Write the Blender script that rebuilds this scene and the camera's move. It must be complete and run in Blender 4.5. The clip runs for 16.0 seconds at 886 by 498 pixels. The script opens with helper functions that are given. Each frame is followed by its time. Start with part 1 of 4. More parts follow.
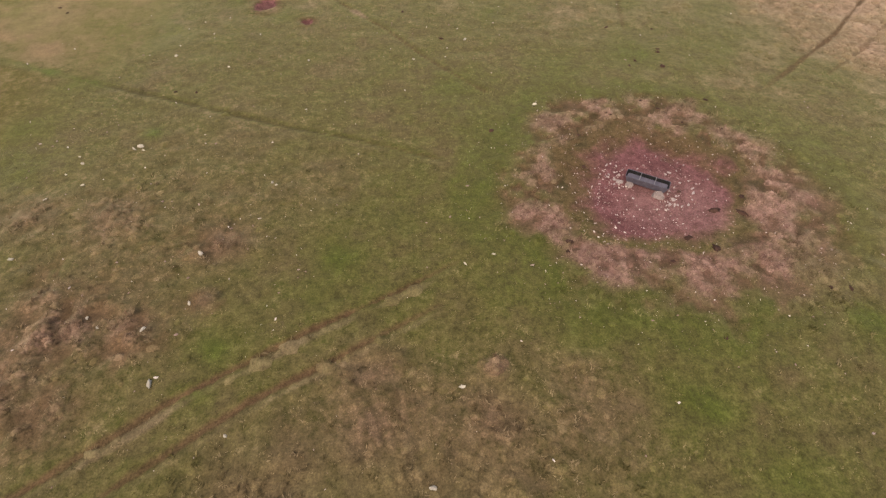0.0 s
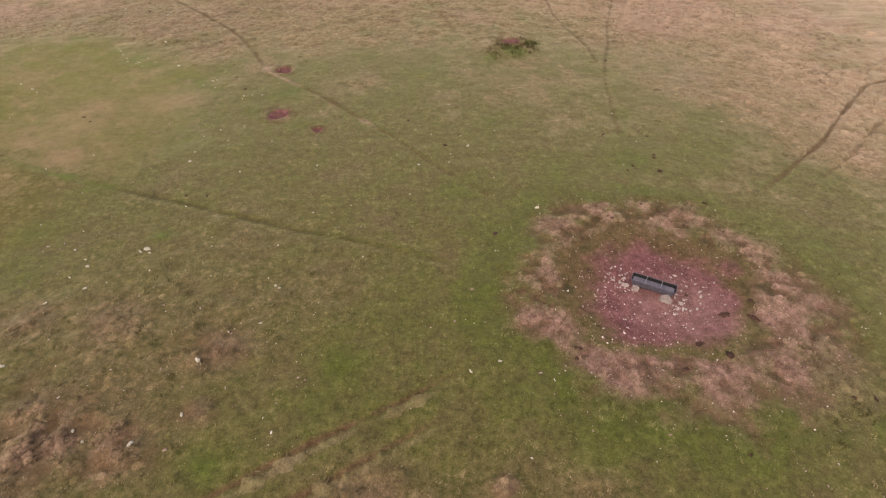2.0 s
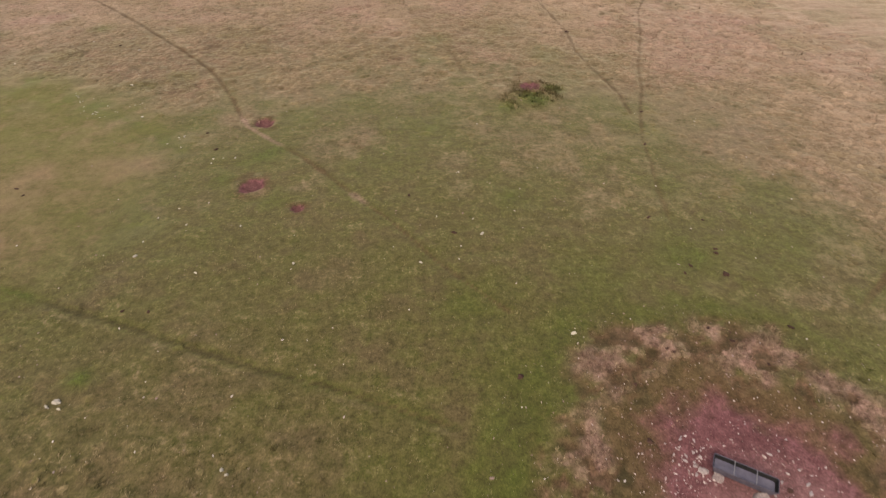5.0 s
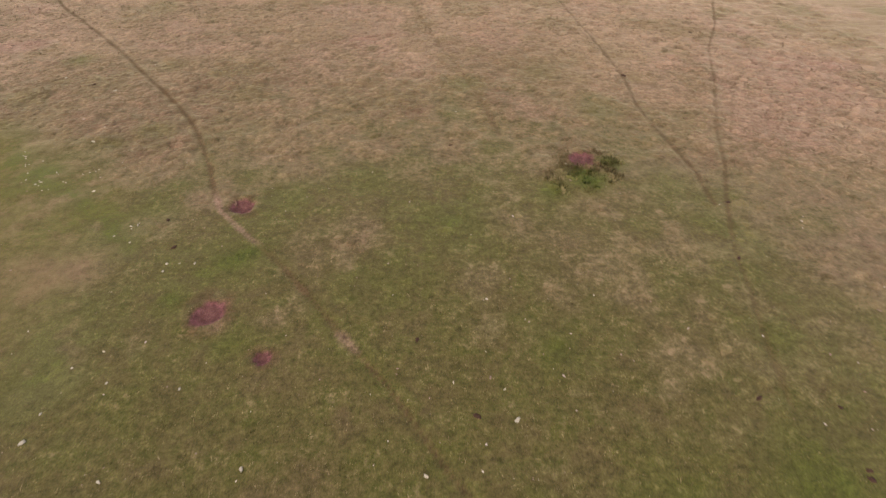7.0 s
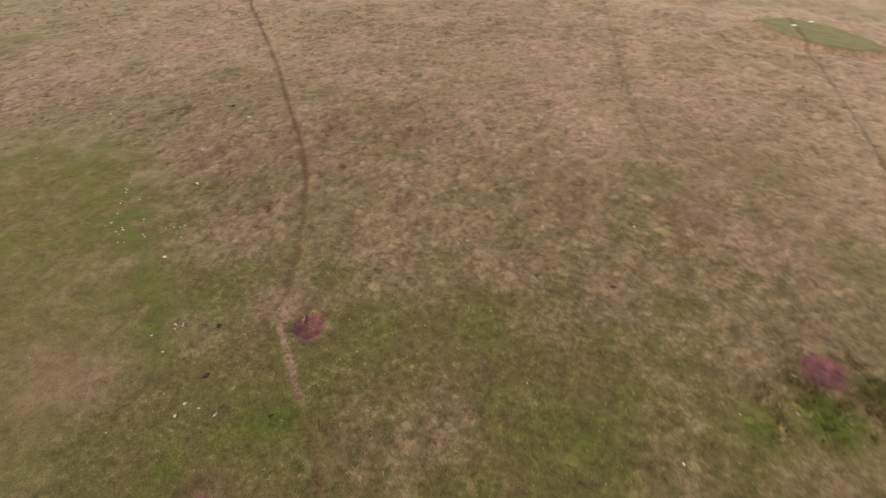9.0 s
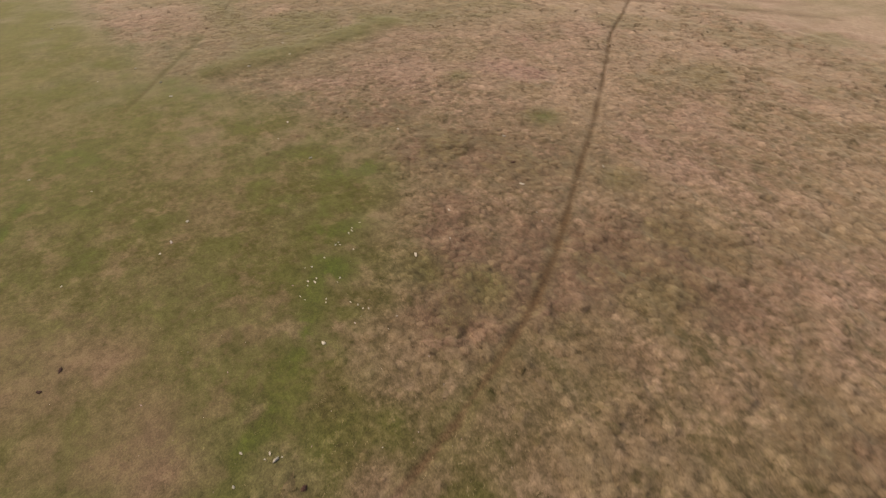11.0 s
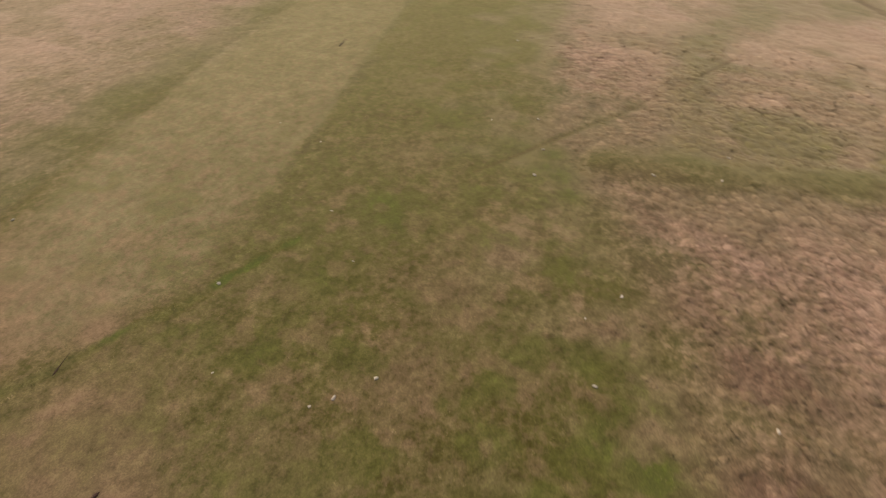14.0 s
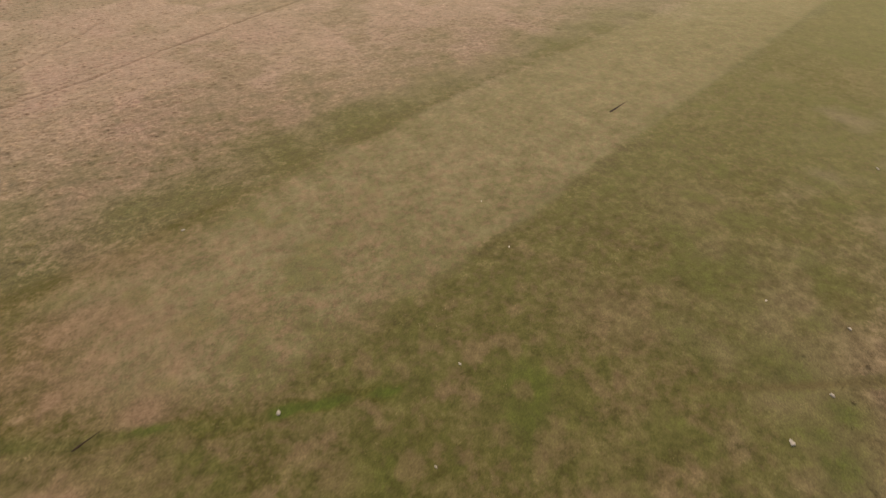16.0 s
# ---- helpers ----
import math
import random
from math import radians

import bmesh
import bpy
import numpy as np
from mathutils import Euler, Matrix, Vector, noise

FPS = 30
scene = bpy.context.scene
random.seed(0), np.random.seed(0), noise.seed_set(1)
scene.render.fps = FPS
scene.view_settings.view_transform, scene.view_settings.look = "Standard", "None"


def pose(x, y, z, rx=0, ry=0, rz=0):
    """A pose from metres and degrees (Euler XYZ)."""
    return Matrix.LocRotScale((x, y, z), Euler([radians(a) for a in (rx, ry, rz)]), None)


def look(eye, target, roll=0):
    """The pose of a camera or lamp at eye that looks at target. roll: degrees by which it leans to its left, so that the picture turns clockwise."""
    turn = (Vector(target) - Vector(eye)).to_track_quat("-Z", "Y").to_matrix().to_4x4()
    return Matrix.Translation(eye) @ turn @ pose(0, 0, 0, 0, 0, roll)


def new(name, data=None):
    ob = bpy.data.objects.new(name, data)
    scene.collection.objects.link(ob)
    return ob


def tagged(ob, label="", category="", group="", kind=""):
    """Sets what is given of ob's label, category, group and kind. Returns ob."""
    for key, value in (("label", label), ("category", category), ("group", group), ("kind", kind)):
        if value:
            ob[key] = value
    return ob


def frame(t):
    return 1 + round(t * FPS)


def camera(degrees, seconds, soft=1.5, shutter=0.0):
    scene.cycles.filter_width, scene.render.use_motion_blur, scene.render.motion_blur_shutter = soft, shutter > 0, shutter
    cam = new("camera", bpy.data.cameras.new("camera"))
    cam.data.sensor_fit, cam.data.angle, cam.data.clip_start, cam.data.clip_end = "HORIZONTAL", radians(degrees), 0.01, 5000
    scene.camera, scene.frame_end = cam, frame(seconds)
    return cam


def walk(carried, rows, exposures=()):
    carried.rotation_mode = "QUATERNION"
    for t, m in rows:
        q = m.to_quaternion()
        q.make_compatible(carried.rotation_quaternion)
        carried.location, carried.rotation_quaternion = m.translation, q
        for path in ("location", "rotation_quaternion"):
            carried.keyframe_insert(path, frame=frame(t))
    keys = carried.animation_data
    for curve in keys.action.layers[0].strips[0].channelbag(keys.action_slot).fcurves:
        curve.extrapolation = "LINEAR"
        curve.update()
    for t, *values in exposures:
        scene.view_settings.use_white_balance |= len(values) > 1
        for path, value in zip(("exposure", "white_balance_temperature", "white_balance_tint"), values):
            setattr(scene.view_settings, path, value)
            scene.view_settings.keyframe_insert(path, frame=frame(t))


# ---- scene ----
PATH = [
    (0, (-0.111, -2.388, 16.555), (0.02, -1.106, 15.025), 0.9),
    (0.5, (-0.164, -2.334, 16.611), (-0.027, -0.994, 15.133), 0.9),
    (1, (-0.179, -2.302, 16.668), (-0.041, -0.898, 15.251), 0.7),
    (1.5, (-0.186, -2.183, 16.713), (-0.047, -0.719, 15.358), 0.7),
    (2, (-0.16, -1.795, 16.726), (-0.018, -0.272, 15.437), 0.6),
    (2.5, (-0.129, -1.141, 16.727), (0.015, 0.399, 15.458), 0.7),
    (3, (-0.043, -0.257, 16.727), (0.102, 1.283, 15.459), 0.6),
    (3.5, (0.082, 0.929, 16.712), (0.224, 2.468, 15.442), 0.6),
    (4, (0.181, 2.508, 16.676), (0.318, 4.047, 15.406), 0.6),
    (6.3, (0.811, 13.332, 16.645), (0.901, 14.872, 15.372), 0.7),
    (6.5, (0.917, 14.437, 16.652), (0.996, 15.977, 15.379), 0.7),
    (7, (1.153, 17.296, 16.659), (1.19, 18.835, 15.382), 0.7),
    (7.5, (1.293, 20.173, 16.659), (1.245, 21.71, 15.379), 0.7),
    (8, (1.326, 23.095, 16.59), (1.152, 24.62, 15.308), 0.7),
    (8.5, (1.23, 26.072, 16.486), (0.91, 27.573, 15.204), 0.6),
    (9, (0.908, 29.059, 16.455), (0.395, 30.502, 15.169), 0.5),
    (9.5, (0.304, 32.018, 16.457), (-0.439, 33.352, 15.165), 0.4),
    (10, (-0.706, 34.808, 16.46), (-1.701, 35.959, 15.162), 0.2),
    (12.3, (-9.426, 43.359, 16.323), (-10.898, 43.716, 15.016), 1.3),
    (12.5, (-10.385, 43.884, 16.318), (-11.875, 44.15, 15.011), 1.1),
    (13, (-12.95, 44.904, 16.285), (-14.464, 44.918, 14.977), 0.9),
    (13.5, (-15.664, 45.526, 16.245), (-17.154, 45.267, 14.936), 0.9),
    (14, (-18.409, 45.774, 16.248), (-19.82, 45.235, 14.937), 1.0),
    (14.5, (-21.264, 45.641, 16.279), (-22.537, 44.836, 14.963), 0.7),
    (15, (-24.024, 45.047, 16.304), (-25.11, 44.006, 14.986), 0.4),
    (15.5, (-26.671, 44.009, 16.298), (-27.569, 42.803, 14.979), 0.1),
    (16, (-29.186, 42.585, 16.272), (-30.024, 41.334, 14.954), -0.2),
]
cam = camera(79.3, 16.0, soft=1.25, shutter=0.35)
walk(cam, [(t, look(eye, target, roll)) for t, eye, target, roll in PATH],
     exposures=[(0, 0.41, 7450, 12), (2, 0.42, 7300, 12), (4, 0.33, 7300, 12), (9, 0.23, 7320, 12), (12.5, 0.13, 8000, 12), (16, 0.14, 7950, 12)])

# ---- light: an overcast day ----
world = bpy.data.worlds.new("overcast_sky")
world.use_nodes = True
scene.world = world
wn, wl = world.node_tree.nodes, world.node_tree.links
sky = wn.new("ShaderNodeTexSky")
sky.sky_type = "NISHITA"
sky.sun_disc = False
sky.sun_elevation, sky.sun_rotation = radians(48), radians(215)
sky.air_density, sky.dust_density, sky.ozone_density = 1.0, 6.0, 1.0
wn["Background"].inputs["Strength"].default_value = 0.13
wl.new(sky.outputs["Color"], wn["Background"].inputs["Color"])
sun = new("sun", bpy.data.lights.new("sun", "SUN"))
sun.data.energy, sun.data.angle, sun.data.color = 1.1, radians(30), (1.0, 0.96, 0.9)
sun.matrix_world = look((-28, -41, 55), (0, 0, 0))


# ---- materials ----
class Nodes:
    """Helpers for building one node material."""

    def __init__(self, name, roughness=0.9):
        self.mat = bpy.data.materials.new(name)
        self.mat.use_nodes = True
        self.tree = self.mat.node_tree
        self.bsdf = self.tree.nodes["Principled BSDF"]
        self.bsdf.inputs["Roughness"].default_value = roughness
        self.bsdf.inputs["Specular IOR Level"].default_value = 0.25
        self.coord = self.add("ShaderNodeTexCoord").outputs["Object"]

    def add(self, kind, **values):
        node = self.tree.nodes.new(kind)
        for key, value in values.items():
            node.inputs[key.replace("_", " ")].default_value = value
        return node

    def link(self, a, b):
        self.tree.links.new(a, b)

    def noise(self, scale, detail=3.0, rough=0.55, vector=None):
        node = self.add("ShaderNodeTexNoise", Scale=scale, Detail=detail, Roughness=rough)
        self.link(vector or self.coord, node.inputs["Vector"])
        return node.outputs["Fac"]

    def math(self, op, a, b=0.0, c=0.0):
        node = self.tree.nodes.new("ShaderNodeMath")
        node.operation = op
        for socket, value in zip(node.inputs, (a, b, c)):
            if isinstance(value, (int, float)):
                socket.default_value = value
            else:
                self.link(value, socket)
        return node.outputs[0]

    def ramp(self, value, low, high, to_low=0.0, to_high=1.0):
        node = self.tree.nodes.new("ShaderNodeMapRange")
        node.interpolation_type = "LINEAR"
        for i, v in enumerate((low, high, to_low, to_high)):
            node.inputs[i + 1].default_value = v
        self.link(value, node.inputs[0])
        return node.outputs[0]

    def mix(self, factor, a, b, kind="MIX"):
        node = self.tree.nodes.new("ShaderNodeMix")
        node.data_type, node.blend_type = "RGBA", kind
        for i, value in ((0, factor), (6, a), (7, b)):
            if isinstance(value, (int, float)):
                node.inputs[i].default_value = value
            elif isinstance(value, tuple):
                node.inputs[i].default_value = (*value, 1.0)
            else:
                self.link(value, node.inputs[i])
        return node.outputs[2]

    def grey(self, value):
        node = self.tree.nodes.new("ShaderNodeCombineColor")
        for i in range(3):
            self.link(value, node.inputs[i])
        return node.outputs[0]

    def bump(self, height, strength, distance):
        node = self.add("ShaderNodeBump", Strength=strength, Distance=distance)
        self.link(height, node.inputs["Height"])
        self.link(node.outputs["Normal"], self.bsdf.inputs["Normal"])

    def colour(self, value):
        if isinstance(value, tuple):
            self.bsdf.inputs["Base Color"].default_value = (*value, 1.0)
        else:
            self.link(value, self.bsdf.inputs["Base Color"])


# Colours of the ground covers, light and shade painted in: shaded base and sunlit tips
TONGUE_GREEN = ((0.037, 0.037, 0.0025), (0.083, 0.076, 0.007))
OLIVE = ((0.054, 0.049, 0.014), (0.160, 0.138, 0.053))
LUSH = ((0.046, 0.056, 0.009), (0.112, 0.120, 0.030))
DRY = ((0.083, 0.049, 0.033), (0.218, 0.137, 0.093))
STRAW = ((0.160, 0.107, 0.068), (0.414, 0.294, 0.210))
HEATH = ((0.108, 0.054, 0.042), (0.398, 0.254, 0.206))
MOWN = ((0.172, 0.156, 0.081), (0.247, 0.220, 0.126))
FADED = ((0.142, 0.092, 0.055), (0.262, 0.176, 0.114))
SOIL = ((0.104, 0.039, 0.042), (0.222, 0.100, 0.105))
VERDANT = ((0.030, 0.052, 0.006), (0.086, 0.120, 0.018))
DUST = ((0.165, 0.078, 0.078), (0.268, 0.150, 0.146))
# worn earth, also painted into the heath's hollows as their shade
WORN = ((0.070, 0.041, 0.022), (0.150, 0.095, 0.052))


def grassland(name, blades):
    """Turf whose cover is told by three colour attributes, in the order that cover() gives."""
    m = Nodes(name, 0.8)
    m.bsdf.inputs["Specular IOR Level"].default_value = 0.1
    fine, mid, wide = m.noise(16.0, 3.0, 0.7), m.noise(2.6, 5.0, 0.68), m.noise(0.33, 3.0)
    patch, clump = m.noise(0.85, 5.0, 0.66), m.noise(5.5, 4.0, 0.7)
    values = []
    for attribute in ("cover_a", "cover_b", "cover_c"):
        node = m.tree.nodes.new("ShaderNodeAttribute")
        node.attribute_name = attribute
        split = m.tree.nodes.new("ShaderNodeSeparateColor")
        m.link(node.outputs["Color"], split.inputs[0])
        values += [split.outputs[0], split.outputs[1], split.outputs[2], node.outputs["Alpha"]]
    lush, straw, heath, soil, worn, mown, dry, dark, smooth, faded, dust = values[:11]
    ragged = m.math("ADD", m.math("MULTIPLY", patch, 0.55), m.math("ADD", m.math("MULTIPLY", mid, 0.3), m.math("MULTIPLY", clump, 0.15)))
    speckled = m.math("ADD", m.math("MULTIPLY", patch, 0.3), m.math("ADD", m.math("MULTIPLY", mid, 0.4), m.math("MULTIPLY", clump, 0.3)))

    def edge(mask, rough, low=0.1, high=0.9, source=ragged):
        moved = m.math("ADD", mask, m.math("MULTIPLY", m.math("SUBTRACT", source, 0.5), rough))
        return m.ramp(moved, low, high)

    mixed = m.math("ADD", m.math("MULTIPLY", mid, 0.45), m.math("MULTIPLY", clump, 0.55))
    if blades:
        island = m.tree.nodes.new("ShaderNodeNewGeometry").outputs["Random Per Island"]
        node = m.tree.nodes.new("ShaderNodeAttribute")
        node.attribute_name = "blade"
        split = m.tree.nodes.new("ShaderNodeSeparateColor")
        m.link(node.outputs["Color"], split.inputs[0])
        tuft, tip = split.outputs[0], split.outputs[1]
        dead = m.math("MAXIMUM", m.math("MAXIMUM", straw, heath), m.math("MULTIPLY", dry, 0.8))
        varied = m.math("MULTIPLY_ADD", m.math("SUBTRACT", tuft, 0.5), m.math("MULTIPLY_ADD", dead, -0.22, 0.42), 0.27)
        mixed = m.math("ADD", m.math("MULTIPLY", mixed, 0.5), varied)
    level_tone = m.math("MULTIPLY_ADD", m.math("SUBTRACT", mixed, 0.5), m.math("MULTIPLY_ADD", smooth, -0.5, 1.0), 0.5)
    tone = m.ramp(level_tone, 0.33, 0.67)
    blotch = m.noise(2.4, 5.0, 0.68)

    deep, crown = (0.92, 0.96) if blades else (0.95, 0.95)

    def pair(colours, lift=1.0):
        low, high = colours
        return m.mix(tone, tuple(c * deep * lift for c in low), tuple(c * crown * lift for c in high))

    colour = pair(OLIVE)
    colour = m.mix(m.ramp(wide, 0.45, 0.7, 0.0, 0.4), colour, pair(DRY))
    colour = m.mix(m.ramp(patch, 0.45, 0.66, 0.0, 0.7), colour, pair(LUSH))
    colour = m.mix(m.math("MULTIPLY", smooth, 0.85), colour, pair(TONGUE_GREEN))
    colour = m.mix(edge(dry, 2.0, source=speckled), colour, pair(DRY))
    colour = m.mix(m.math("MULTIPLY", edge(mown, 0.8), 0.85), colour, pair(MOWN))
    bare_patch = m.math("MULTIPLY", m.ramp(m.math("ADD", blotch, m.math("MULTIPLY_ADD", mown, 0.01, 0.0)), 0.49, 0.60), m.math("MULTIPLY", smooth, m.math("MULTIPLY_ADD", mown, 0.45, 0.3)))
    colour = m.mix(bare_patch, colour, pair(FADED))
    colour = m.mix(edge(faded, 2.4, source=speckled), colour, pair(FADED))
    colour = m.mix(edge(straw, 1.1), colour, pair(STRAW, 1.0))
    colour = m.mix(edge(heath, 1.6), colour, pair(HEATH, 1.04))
    # dark brown flecks, laid by noise over the dead heath grass
    dark_flecks = m.math("MULTIPLY", m.ramp(m.noise(4.2, 4.0, 0.7), 0.48, 0.36), m.math("MULTIPLY", heath, m.math("MULTIPLY_ADD", straw, -0.6, 0.85)))
    colour = m.mix(dark_flecks, colour, (0.070, 0.036, 0.026))
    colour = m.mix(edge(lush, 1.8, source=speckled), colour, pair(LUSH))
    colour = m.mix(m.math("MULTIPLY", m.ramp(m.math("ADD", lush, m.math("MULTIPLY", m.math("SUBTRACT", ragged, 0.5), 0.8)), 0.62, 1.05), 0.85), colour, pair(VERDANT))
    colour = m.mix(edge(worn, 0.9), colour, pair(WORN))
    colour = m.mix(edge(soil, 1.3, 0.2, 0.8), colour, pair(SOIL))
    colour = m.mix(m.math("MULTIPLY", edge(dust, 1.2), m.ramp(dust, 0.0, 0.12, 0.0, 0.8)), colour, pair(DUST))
    if blades:
        # dead blades stand among the green ones
        withered = m.math("MULTIPLY", m.ramp(tuft, 0.66, 0.82, 0.0, 0.6), m.math("SUBTRACT", m.math("MULTIPLY_ADD", lush, -0.6, 1.0), m.math("MULTIPLY", dead, 0.4)))
        colour = m.mix(withered, colour, m.mix(tone, (0.130, 0.093, 0.050), (0.330, 0.255, 0.165)))
    colour = m.mix(m.ramp(dark, 0.2, 0.8, 0.0, 0.75), colour, (0.045, 0.040, 0.018))
    speck = m.math("MULTIPLY_ADD", m.math("SUBTRACT", fine, 0.5), m.math("MULTIPLY_ADD", m.math("MAXIMUM", smooth, straw), -0.25, 1.0), 0.5)
    grain = m.math("MULTIPLY", m.ramp(speck, 0.32, 0.68, 0.64, 1.30), m.math("MULTIPLY", m.ramp(patch, 0.32, 0.68, 0.80, 1.16), m.ramp(mid, 0.32, 0.68, 0.86, 1.14)))
    if blades:
        up = m.tree.nodes.new("ShaderNodeVectorMath")
        up.operation = "MULTIPLY_ADD"
        m.link(m.tree.nodes.new("ShaderNodeNewGeometry").outputs["Normal"], up.inputs[0])
        matted = split.outputs[2]
        m.link(m.math("MULTIPLY_ADD", matted, 0.25, 0.3), up.inputs[1])
        lift = m.tree.nodes.new("ShaderNodeCombineXYZ")
        m.link(m.math("MULTIPLY_ADD", matted, -0.15, 0.85), lift.inputs[2])
        m.link(lift.outputs[0], up.inputs[2])
        unit = m.tree.nodes.new("ShaderNodeVectorMath")
        unit.operation = "NORMALIZE"
        m.link(up.outputs[0], unit.inputs[0])
        m.link(unit.outputs[0], m.bsdf.inputs["Normal"])
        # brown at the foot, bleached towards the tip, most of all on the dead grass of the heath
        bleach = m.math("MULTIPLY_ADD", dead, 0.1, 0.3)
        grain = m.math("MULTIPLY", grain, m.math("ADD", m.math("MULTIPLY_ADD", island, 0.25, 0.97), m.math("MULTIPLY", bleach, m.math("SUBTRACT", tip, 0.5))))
    else:
        m.bump(m.math("ADD", m.math("MULTIPLY", fine, 0.3), m.math("ADD", mid, clump)), 0.8, 0.02)
        m.link(m.math("MULTIPLY_ADD", smooth, -0.6, 0.8), m.tree.nodes["Bump"].inputs["Strength"])
    growth = m.math("MULTIPLY", m.math("SUBTRACT", 1.0, soil), m.math("MULTIPLY_ADD", worn, -0.8, 1.0))
    m.link(m.math("MULTIPLY", growth, m.math("MULTIPLY_ADD", m.math("MAXIMUM", m.math("MAXIMUM", straw, heath), dry), 0.2, 0.53)), m.bsdf.inputs["Sheen Weight"])
    m.bsdf.inputs["Sheen Roughness"].default_value = 0.45
    m.link(m.mix(m.math("MAXIMUM", straw, heath), m.mix(smooth, (0.84, 0.80, 0.50), (0.88, 0.78, 0.38)), (1.0, 0.80, 0.60)), m.bsdf.inputs["Sheen Tint"])
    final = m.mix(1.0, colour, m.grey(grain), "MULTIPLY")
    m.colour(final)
    if blades:
        through_leaf = m.tree.nodes.new("ShaderNodeBsdfTranslucent")
        m.link(final, through_leaf.inputs["Color"])
        both = m.tree.nodes.new("ShaderNodeMixShader")
        m.link(m.math("MULTIPLY_ADD", matted, -0.2, 0.2), both.inputs[0])
        m.link(m.bsdf.outputs[0], both.inputs[1])
        m.link(through_leaf.outputs[0], both.inputs[2])
        m.link(both.outputs[0], m.tree.nodes["Material Output"].inputs["Surface"])
    return m.mat


TURF = grassland("turf", False)
BLADES = grassland("grass_blades", True)


def stone_material(name, low, high):
    m = Nodes(name, 0.85)
    a, b = m.noise(9.0, 5.0, 0.6), m.noise(45.0, 3.0)
    rand = m.tree.nodes.new("ShaderNodeObjectInfo").outputs["Random"]
    colour = m.mix(m.ramp(a, 0.3, 0.7), low, high)
    shade = m.math("MULTIPLY", m.ramp(b, 0.3, 0.7, 0.75, 1.1), m.math("MULTIPLY_ADD", rand, 0.3, 0.8))
    m.colour(m.mix(1.0, colour, m.grey(shade), "MULTIPLY"))
    m.bump(m.math("ADD", a, b), 0.5, 0.02)
    return m.mat


PALE_STONE = stone_material("pale_stone", (0.30, 0.245, 0.243), (0.53, 0.465, 0.455))
BLOCK_STONE = stone_material("block_stone", (0.17, 0.130, 0.128), (0.40, 0.335, 0.325))
WHITE_STONE = stone_material("white_stone", (0.46, 0.41, 0.33), (0.66, 0.61, 0.53))


def chip_material():
    """Stone chips, each of its own shade from soiled pink to white."""
    m = Nodes("chalk_chips", 0.85)
    island = m.tree.nodes.new("ShaderNodeNewGeometry").outputs["Random Per Island"]
    colour = m.mix(m.math("POWER", island, 2.4), (0.27, 0.18, 0.165), (0.70, 0.63, 0.60))
    m.colour(m.mix(1.0, colour, m.grey(m.ramp(m.noise(60.0), 0.3, 0.7, 0.8, 1.1)), "MULTIPLY"))
    return m.mat


CHALK = chip_material()
DUNG = stone_material("dung", (0.040, 0.021, 0.016), (0.105, 0.056, 0.042))


def metal_material(name, low, high, metallic, rough):
    m = Nodes(name, rough)
    a, b = m.noise(5.0, 5.0, 0.6), m.noise(28.0, 3.0)
    m.colour(m.mix(m.ramp(a, 0.32, 0.68), low, high))
    m.bsdf.inputs["Metallic"].default_value = metallic
    m.link(m.ramp(b, 0.3, 0.7, rough - 0.12, rough + 0.15), m.bsdf.inputs["Roughness"])
    m.bump(a, 0.15, 0.01)
    return m.mat


ZINC = metal_material("weathered_zinc", (0.085, 0.080, 0.108), (0.150, 0.142, 0.182), 0.4, 0.55)
ZINC_LIGHT = metal_material("bare_zinc", (0.19, 0.185, 0.20), (0.28, 0.27, 0.285), 0.4, 0.5)


def water_material():
    m = Nodes("still_water", 0.08)
    m.colour(m.mix(m.ramp(m.noise(3.0), 0.35, 0.65), (0.105, 0.099, 0.132), (0.150, 0.141, 0.180)))
    m.bsdf.inputs["IOR"].default_value = 1.33
    m.bsdf.inputs["Specular IOR Level"].default_value = 0.5
    m.bump(m.noise(6.0, 2.0), 0.06, 0.02)
    return m.mat


WATER = water_material()
DARK_WALL = stone_material("dark_wall", (0.007, 0.007, 0.008), (0.016, 0.015, 0.015))


def paint_material():
    m = Nodes("white_paint", 0.5)
    m.colour(m.mix(m.ramp(m.noise(12.0), 0.4, 0.7), (0.80, 0.79, 0.75), (0.66, 0.64, 0.58)))
    return m.mat


WHITE_PAINT = paint_material()


# ---- the lie of the land ----
def lattice(ix, iy, seed):
    h = (ix * 374761393 + iy * 668265263 + seed * 974634777) & 0xFFFFFFFF
    h = ((h ^ (h >> 13)) * 1274126177) & 0xFFFFFFFF
    return ((h ^ (h >> 16)) & 0xFFFF) / 65535.0


def value_noise(x, y, seed):
    fx, fy = np.floor(x), np.floor(y)
    ix, iy = fx.astype(np.int64), fy.astype(np.int64)
    u, v = x - fx, y - fy
    u, v = u * u * (3 - 2 * u), v * v * (3 - 2 * v)
    a, b = lattice(ix, iy, seed), lattice(ix + 1, iy, seed)
    c, d = lattice(ix, iy + 1, seed), lattice(ix + 1, iy + 1, seed)
    return (a * (1 - u) + b * u) * (1 - v) + (c * (1 - u) + d * u) * v


def fbm(x, y, size, seed, octaves=3):
    """Noise of 0 to 1 whose largest lumps are that many metres wide."""
    total, weight, amount = 0.0, 0.0, 1.0
    for k in range(octaves):
        f = 2.0 ** k / size
        total = total + amount * value_noise(x * f + 17.3 * k, y * f - 9.1 * k, seed + k)
        weight, amount = weight + amount, amount * 0.5
    return total / weight


def step(low, high, v):
    t = np.clip((v - low) / (high - low), 0, 1)
    return t * t * (3 - 2 * t)


